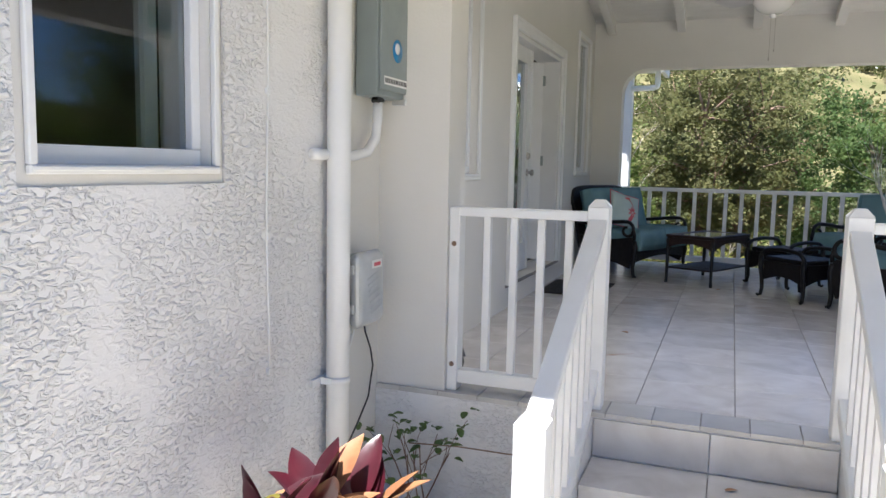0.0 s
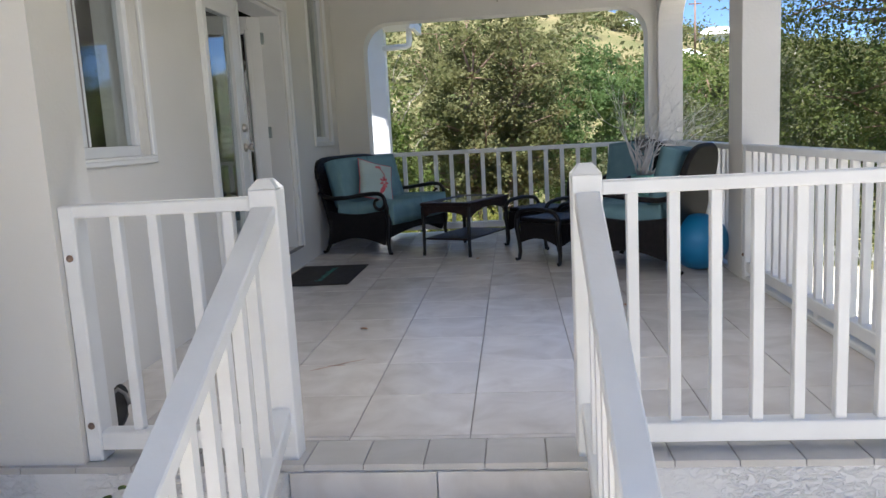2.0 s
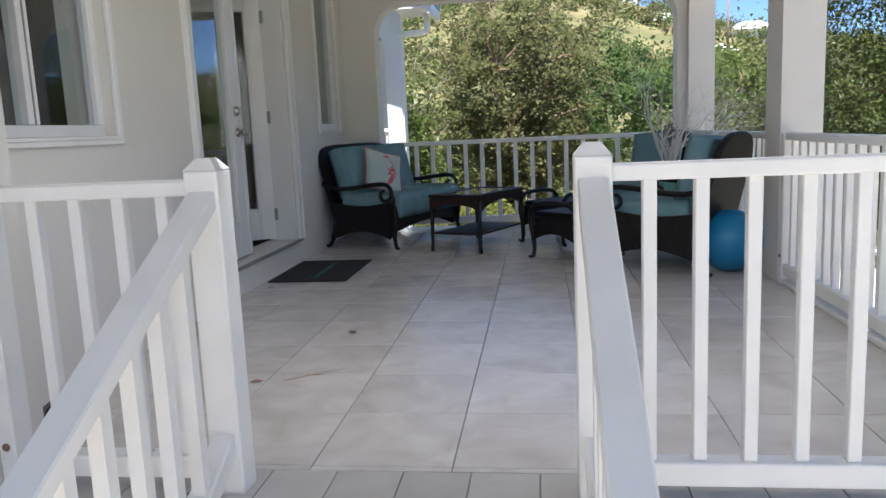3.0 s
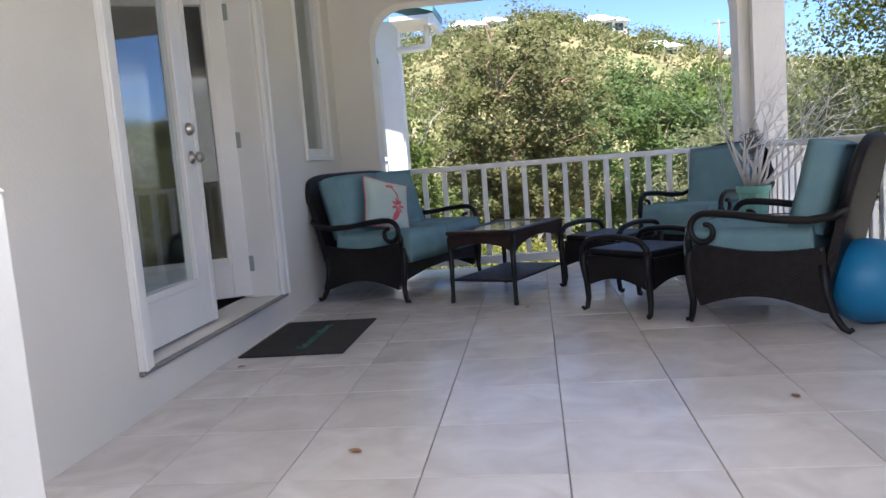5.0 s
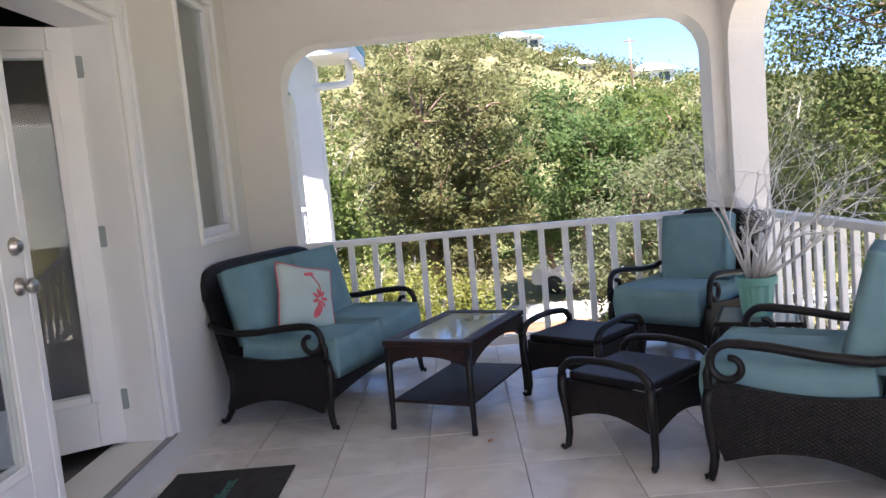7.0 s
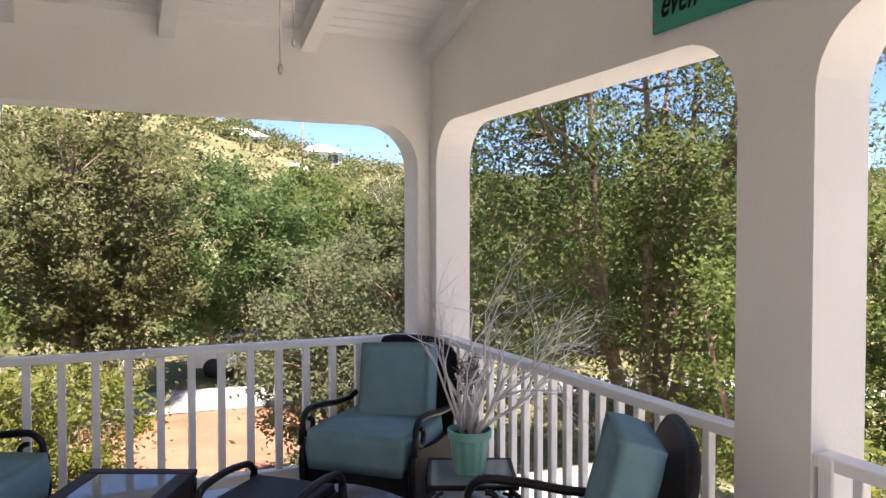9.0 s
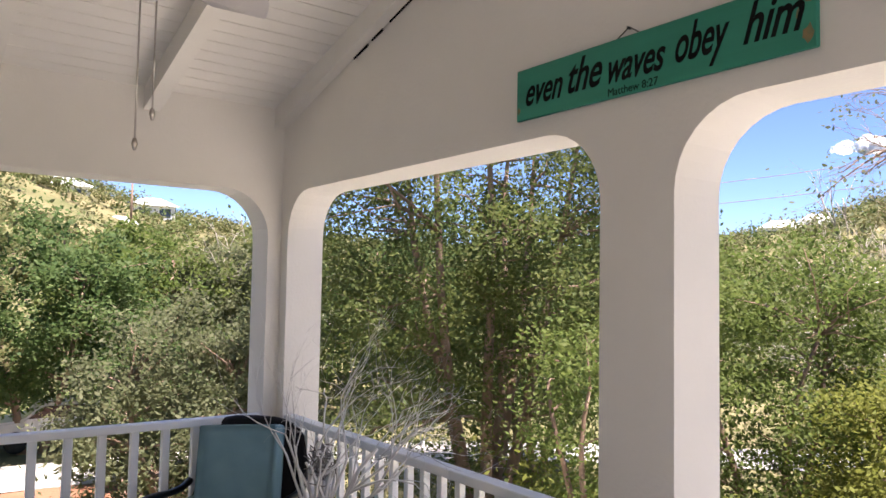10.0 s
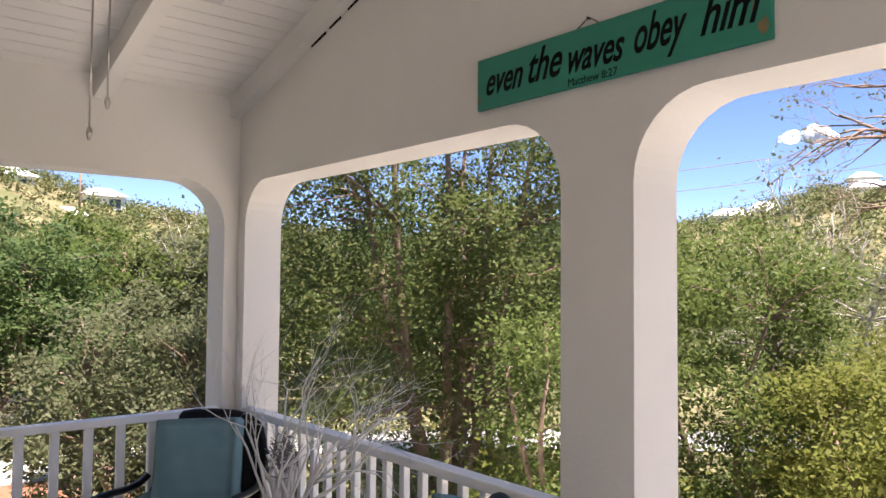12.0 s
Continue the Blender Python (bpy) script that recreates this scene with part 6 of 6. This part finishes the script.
def scrub(name, count, r0, r1, az0, az1, leaf, size, per, spread, seed, label, hmin=0.8):
    """Scrub that covers the hillside: too many bushes to count."""
    rng = np.random.default_rng(seed)
    az = np.radians(rng.uniform(az0, az1, count))
    r = np.sqrt(rng.uniform(r0 ** 2, r1 ** 2, count))
    px, py = EYE0[0] + r * np.sin(az), EYE0[1] + r * np.cos(az)
    keep = ~((np.abs(py - 28) < 3.0) & (px < 10)) & ~((px > 9) & (px < 36) & (py < 28) & (np.hypot(px - 20, py - 19) < 6))
    deg = np.degrees(az)
    for haz, hel, hr, hw, hd, hh in HOUSES:
        keep &= ~((np.abs(deg - haz) < np.degrees((hw / 2 + 1.5) / hr)) & (r > hr - 14) & (r < hr + 5))
    keep &= ~((deg > 0.5) & (deg < 14) & (r < 27))
    px, py = px[keep], py[keep]
    pz = np.array([ground_z(a, b) for a, b in zip(px, py)])
    h = rng.uniform(0.5, 1.5, len(px)) * spread
    idx = np.repeat(np.arange(len(px)), per)
    d = rng.normal(size=(len(idx), 3)) * 0.5
    pts = np.stack([px, py, pz + h * hmin], 1)[idx] + d * h[idx][:, None] * np.array([1, 1, 0.8])
    ob = new(name, leaf_mesh(name, pts, size, rng, 0.1))
    ob.data.materials.append(leaf)
    tagged(ob, label, "bushes", kind="stuff")


scrub("hill_bushes", 4600, 60, 192, -75, 100, M_HILL, 0.8, 40, 1.5, 71, "dry yellow and green scrub over the hillside")
scrub("mid_bushes", 60, 31, 44, -25, 30, M_LEAF_BRIGHT, 0.2, 300, 1.9, 76, "bright green bushes beyond the road")
scrub("hill_trees", 1500, 42, 190, -75, 100, M_HILLGREEN, 0.65, 60, 1.8, 72, "darker green trees dotted over the hillside")
scrub("valley_bushes", 420, 30, 62, -75, 100, M_HILLGREEN, 0.30, 170, 2.0, 73, "mixed green bushes on the valley floor")
scrub("near_bushes", 150, 12, 27, -20, 22, M_LEAF_OLIVE, 0.12, 230, 0.95, 74, "low olive bushes below the porch", 0.6)
scrub("shade_bushes", 70, 12.5, 26, 24, 60, M_LEAF_TREE, 0.11, 280, 1.1, 77, "dark green undergrowth below the tall tree", 0.6)
scrub("garden_bushes", 130, 9, 22, 38, 100, M_LEAF_YELLOW, 0.11, 260, 0.9, 75, "low yellow-green bushes in the garden", 0.6)


def far_house(az, el_deg, r, w, d, h, label):
    """A white house on the hill: walls, hipped roof, veranda posts and windows."""
    a = radians(az)
    x, y = EYE0[0] + r * math.sin(a), EYE0[1] + r * math.cos(a)
    z = 1.7 + r * math.tan(radians(el_deg - 0.15)) - h * 0.8
    g = ground_z(x, y)
    hs = anchor("house", pose(x, y, z, 0, 0, -az + 12), label, "house", "hill houses")
    box_part("wall", (-w / 2, w / 2, -d / 2, d / 2, min(-1.0, g - z - 1.5), h), M_HOUSEWHITE, hs)
    bm = bmesh.new()
    e = 0.7
    lo = [bm.verts.new((sx * (w / 2 + e), sy * (d / 2 + e), h)) for sx, sy in ((-1, -1), (1, -1), (1, 1), (-1, 1))]
    hi = [bm.verts.new((sx * w * 0.22, 0, h + d * 0.30)) for sx in (-1, 1)]
    for f in ((lo[0], lo[1], hi[1], hi[0]), (lo[1], lo[2], hi[1]), (lo[2], lo[3], hi[0], hi[1]), (lo[3], lo[0], hi[0])):
        bm.faces.new(f)
    bm.faces.new(lo[::-1])
    part("roof", bm, M_HOUSEROOF, hs)
    k = max(1, int(w / 3.5))
    for i in range(k):
        u = -w / 2 + w * (i + 0.5) / k
        box_part("window", (u - 1.1, u + 1.1, -d / 2 - 0.06, -d / 2 - 0.01, h * 0.1, h * 0.8), M_DARKGLASS, hs)


for az, el, r, w, d, h in HOUSES:
    far_house(az, el, r, w, d, h, "white house with a pale hipped roof on the hill")

# two small clouds over the hill
def cloud(az, el, r, w, h, seed):
    rc = random.Random(seed)
    a = radians(az)
    c = anchor("cloud", pose(r * math.sin(a), r * math.cos(a), r * math.tan(radians(el)), 0, 0, -az), "small white fair-weather cloud above the hill", "cloud", "clouds", "structure")
    bm = bmesh.new()
    for i in range(16):
        u = rc.uniform(-1, 1)
        k = (1 - 0.75 * u * u) * rc.uniform(0.6, 1.0)
        bmesh.ops.create_icosphere(bm, subdivisions=3, radius=1.0, matrix=Matrix.Translation((u * w, rc.uniform(-3, 3), k * h * 0.35 - (0.18 * w * 0.3 * u))) @ Matrix.Diagonal((w * 0.30 * k, w * 0.2, h * 0.6 * k, 1)))
    part("puff", bm, M_CLOUD, c, smooth=True).visible_shadow = False


cloud(65.3, 9.9, 600, 21, 13, 1)
cloud(72.6, 9.7, 600, 15, 11, 2)

# utility pole and wires on the hill
pole = anchor("utility_pole", pose(30, 128, ground_z(30, 128)), "wooden utility pole on the hillside", "utility pole")
bm = bmesh.new()
add_tube(bm, [(0, 0, -0.5), (0, 0, 9.5)], [0.2, 0.14], 8)
part("pole", bm, M_BARK, pole)
box_part("cross_arm", (-1.0, 1.0, -0.08, 0.08, 8.9, 9.1), M_BARK, pole)
for nm, p, q, sag in (("power_line", (-14, 44, 1.2), (22, 40, 1.9), 0.5), ("power_line", (-14, 46, 4.0), (24, 42, 3.2), 0.5), ("power_line", (18, 33, 5.0), (60, 8, 14.0), 0.9), ("power_line", (18, 33, 4.4), (60, 10, 12.2), 0.9)):
    bm = bmesh.new()
    a, b = Vector(p), Vector(q)
    add_tube(bm, [a.lerp(b, i / 16) - Vector((0, 0, sag * math.sin(math.pi * i / 16))) for i in range(17)], 0.014, 4)
    thing(nm, bm, M_BARK, "thin overhead power line", "cable", "power lines")


def car(m, paint, label):
    c = anchor("car", m, label, "car", "parked cars")
    bm = bmesh.new()
    prof = [(-2.1, 0.35), (-2.15, 0.75), (-1.9, 0.92), (-1.2, 0.98), (-0.65, 1.45), (0.9, 1.47), (1.55, 1.0), (2.05, 0.9), (2.15, 0.5), (2.1, 0.3)]
    add_prism(bm, prof, -0.85, 0.85, "y")
    bmesh.ops.bevel(bm, geom=bm.edges[:], offset=0.06, segments=2, affect="EDGES")
    part("body", bm, paint, c)
    for s in (-1, 1):
        bm = bmesh.new()
        add_prism(bm, [(-1.05, 1.02), (-0.6, 1.38), (0.8, 1.40), (1.3, 1.03)], s * 0.852 - 0.004, s * 0.852 + 0.004, "y")
        part("side_window", bm, M_DARKGLASS, c)
        for u in (-1.35, 1.3):
            bm = bmesh.new()
            add_lathe(bm, [(0.05, -0.1), (0.30, -0.1), (0.33, -0.06), (0.33, 0.06), (0.30, 0.1), (0.05, 0.1)], sides=20)
            w = part("wheel", bm, M_BLACK, c)
            w.matrix_local = pose(u, s * 0.82, 0.33, 90, 0, 0)


car(pose(-3.0, 24.6, ground_z(-3.0, 24.6) + 0.05, 0, 0, 12), M_CARPAINT, "dark car parked on the bare earth")
car(pose(4.6, 31.6, ground_z(4.6, 31.6) + 0.05, 0, 0, -8), M_CARWHITE, "white car parked across the road")

# ---------------------------------------------------------------- neighbouring wing of the house
tree("low_bush", 5.98, 10.62, 3, 1.5, (0.8, 0.8, 1.5), 70, 90, 0.07, M_LEAF_BRIGHT, M_BARK, "bright green leafy bush below the porch", "bush", seed=41, trunk_r=0.05, clump_r=0.35, sink=0.0)
wing = anchor("wing", Matrix(), "white stucco wing of the house with an arched opening", "building", kind="structure")
bm = bmesh.new()
outl = [(-6.5, VALLEY), (-6.5, 2.84), (-1.605, 2.84), (-1.605, VALLEY), (-1.86, VALLEY)]
outl += [(-1.86, 0.0)] + arc(-1.86 - 0.35, 2.60 - 0.35, 0.35, 0, 90) + arc(-4.6 + 0.35, 2.60 - 0.35, 0.35, 90, 180) + [(-4.6, 0.0), (-4.6, VALLEY)]
add_prism(bm, outl, 12.75, 13.0, "y")
part("wall", bm, M_TRIM, wing)
box_part("floor_slab", (-6.5, -2.40, 13.001, 16.5, -0.3, -0.01), M_WALL, wing)
box_part("rear_wall", (-6.5, -2.42, 16.5, 16.7, VALLEY, 2.84), M_WALL, wing)
bm = bmesh.new()
add_prism(bm, [(-1.05, 2.80), (-1.05, 2.88), (-4.2, 4.0), (-7.2, 2.94), (-7.2, 2.85), (-4.2, 3.92)], 12.2, 13.15, "y")
part("roof", bm, M_ROOFTEAL, wing, "teal metal roof")
box_part("fascia", (-1.13, -1.06, 12.25, 13.1, 2.66, 2.80), M_TRIM, wing, 0.004)
box_part("soffit", (-1.604, -1.135, 12.25, 13.1, 2.74, 2.79), M_TRIM, wing)
bm = bmesh.new()
gw = [(-1.205, 12.72, 2.75), (-1.205, 12.72, 2.54), (-1.215, 12.72, 2.48), (-1.26, 12.72, 2.465), (-1.62, 12.72, 2.455)]
add_tube(bm, gw, 0.045, 12)
part("downspout", bm, M_PVC, wing, "white plastic downspout")
for i in range(9):
    box_part("baluster", (-1.92 - i * 0.12, -1.89 - i * 0.12, 12.84, 12.88, 0.08, 1.06), M_RAIL, wing)
box_part("top_rail", (-3.04, -1.862, 12.82, 12.90, 1.061, 1.11), M_RAIL, wing, 0.005)

box_part("rear_roof", (-6.6, -2.30, 13.16, 16.8, 2.841, 2.93), M_ROOFTEAL, wing)


# ---------------------------------------------------------------- floor tiles, laid last
bm = bmesh.new()
add_box(bm, WX + 0.002, XR1 + 0.012, YF0 - 0.015, YB1 + 0.01, -0.0215, -0.006)
floor = tagged(new("floor", finish(bm, "floor", M_GROUT)), "grey-beige porcelain tiles with thin dark joints", "floor", kind="structure")
tile_cache = {}


def lay(parent, x0, x1, y0, y1, z, th, material, name="tile", gap=0.0022):
    w, d = round(x1 - x0 - 2 * gap, 4), round(y1 - y0 - 2 * gap, 4)
    key = (w, d, th, material.name)
    if key not in tile_cache:
        b = bmesh.new()
        add_box(b, -w / 2, w / 2, -d / 2, d / 2, -th, 0)
        top = [e for e in b.edges if all(v.co.z > -1e-6 for v in e.verts)]
        bmesh.ops.bevel(b, geom=top, offset=0.0015, segments=1, affect="EDGES")
        tile_cache[key] = finish(b, name, material)
    ob = new(name, tile_cache[key])
    ob.parent = parent
    ob.location = ((x0 + x1) / 2, (y0 + y1) / 2, z)
    return ob


trnd = random.Random(3)
PX, PY, X0, Y0 = 0.4590, 0.460, 0.079, 5.135
xs = [WX + 0.004] + [X0 + PX * i for i in range(-6, 8) if WX + 0.03 < X0 + PX * i < XR1 - 0.03] + [XR1]
ys = [3.722] + [Y0 + PY * j for j in range(-6, 14) if 3.75 < Y0 + PY * j < YB1 - 0.03] + [YB1]
for a, b in zip(xs, xs[1:]):
    for c, d in zip(ys, ys[1:]):
        lay(floor, a, b, c, d, trnd.uniform(-0.0006, 0.0004), 0.0065, M_TILE)
# pale edging along the front of the porch
ex = [WX + 0.004] + [-1.558 + 0.2125 * i for i in range(0, 17)] + [XR1]
for a, b in zip(ex, ex[1:]):
    lay(floor, a, b, YF0 - 0.025, 3.720, 0.0005, 0.024, M_EDGE, "edge_tile")
stairs = bpy.data.objects["stairs"]


def riser(x0, x1, y, z0, z1):
    b = bmesh.new()
    add_box(b, x0 + 0.0025, x1 - 0.0025, y - 0.012, y, z0 + 0.0025, z1 - 0.0025, 0.0012)
    ob = new("riser_tile", finish(b, "riser_tile", M_TILE))
    ob.parent = stairs


for zt, zb, y in ((-0.024, -0.21, 3.507), (-0.232, -0.42, 3.163), (-0.442, GROUND, 2.823)):
    for a, b in ((-0.548, -0.024), (-0.024, 0.498)):
        riser(a, b, y, zb, zt)
for z, ya, yb in ((-0.21, 3.135, 3.494), (-0.42, 2.795, 3.150)):
    for a, b in ((-0.548, -0.024), (-0.024, 0.498)):
        lay(stairs, a, b, ya, yb, z, 0.021, M_TILE, "tread_tile")
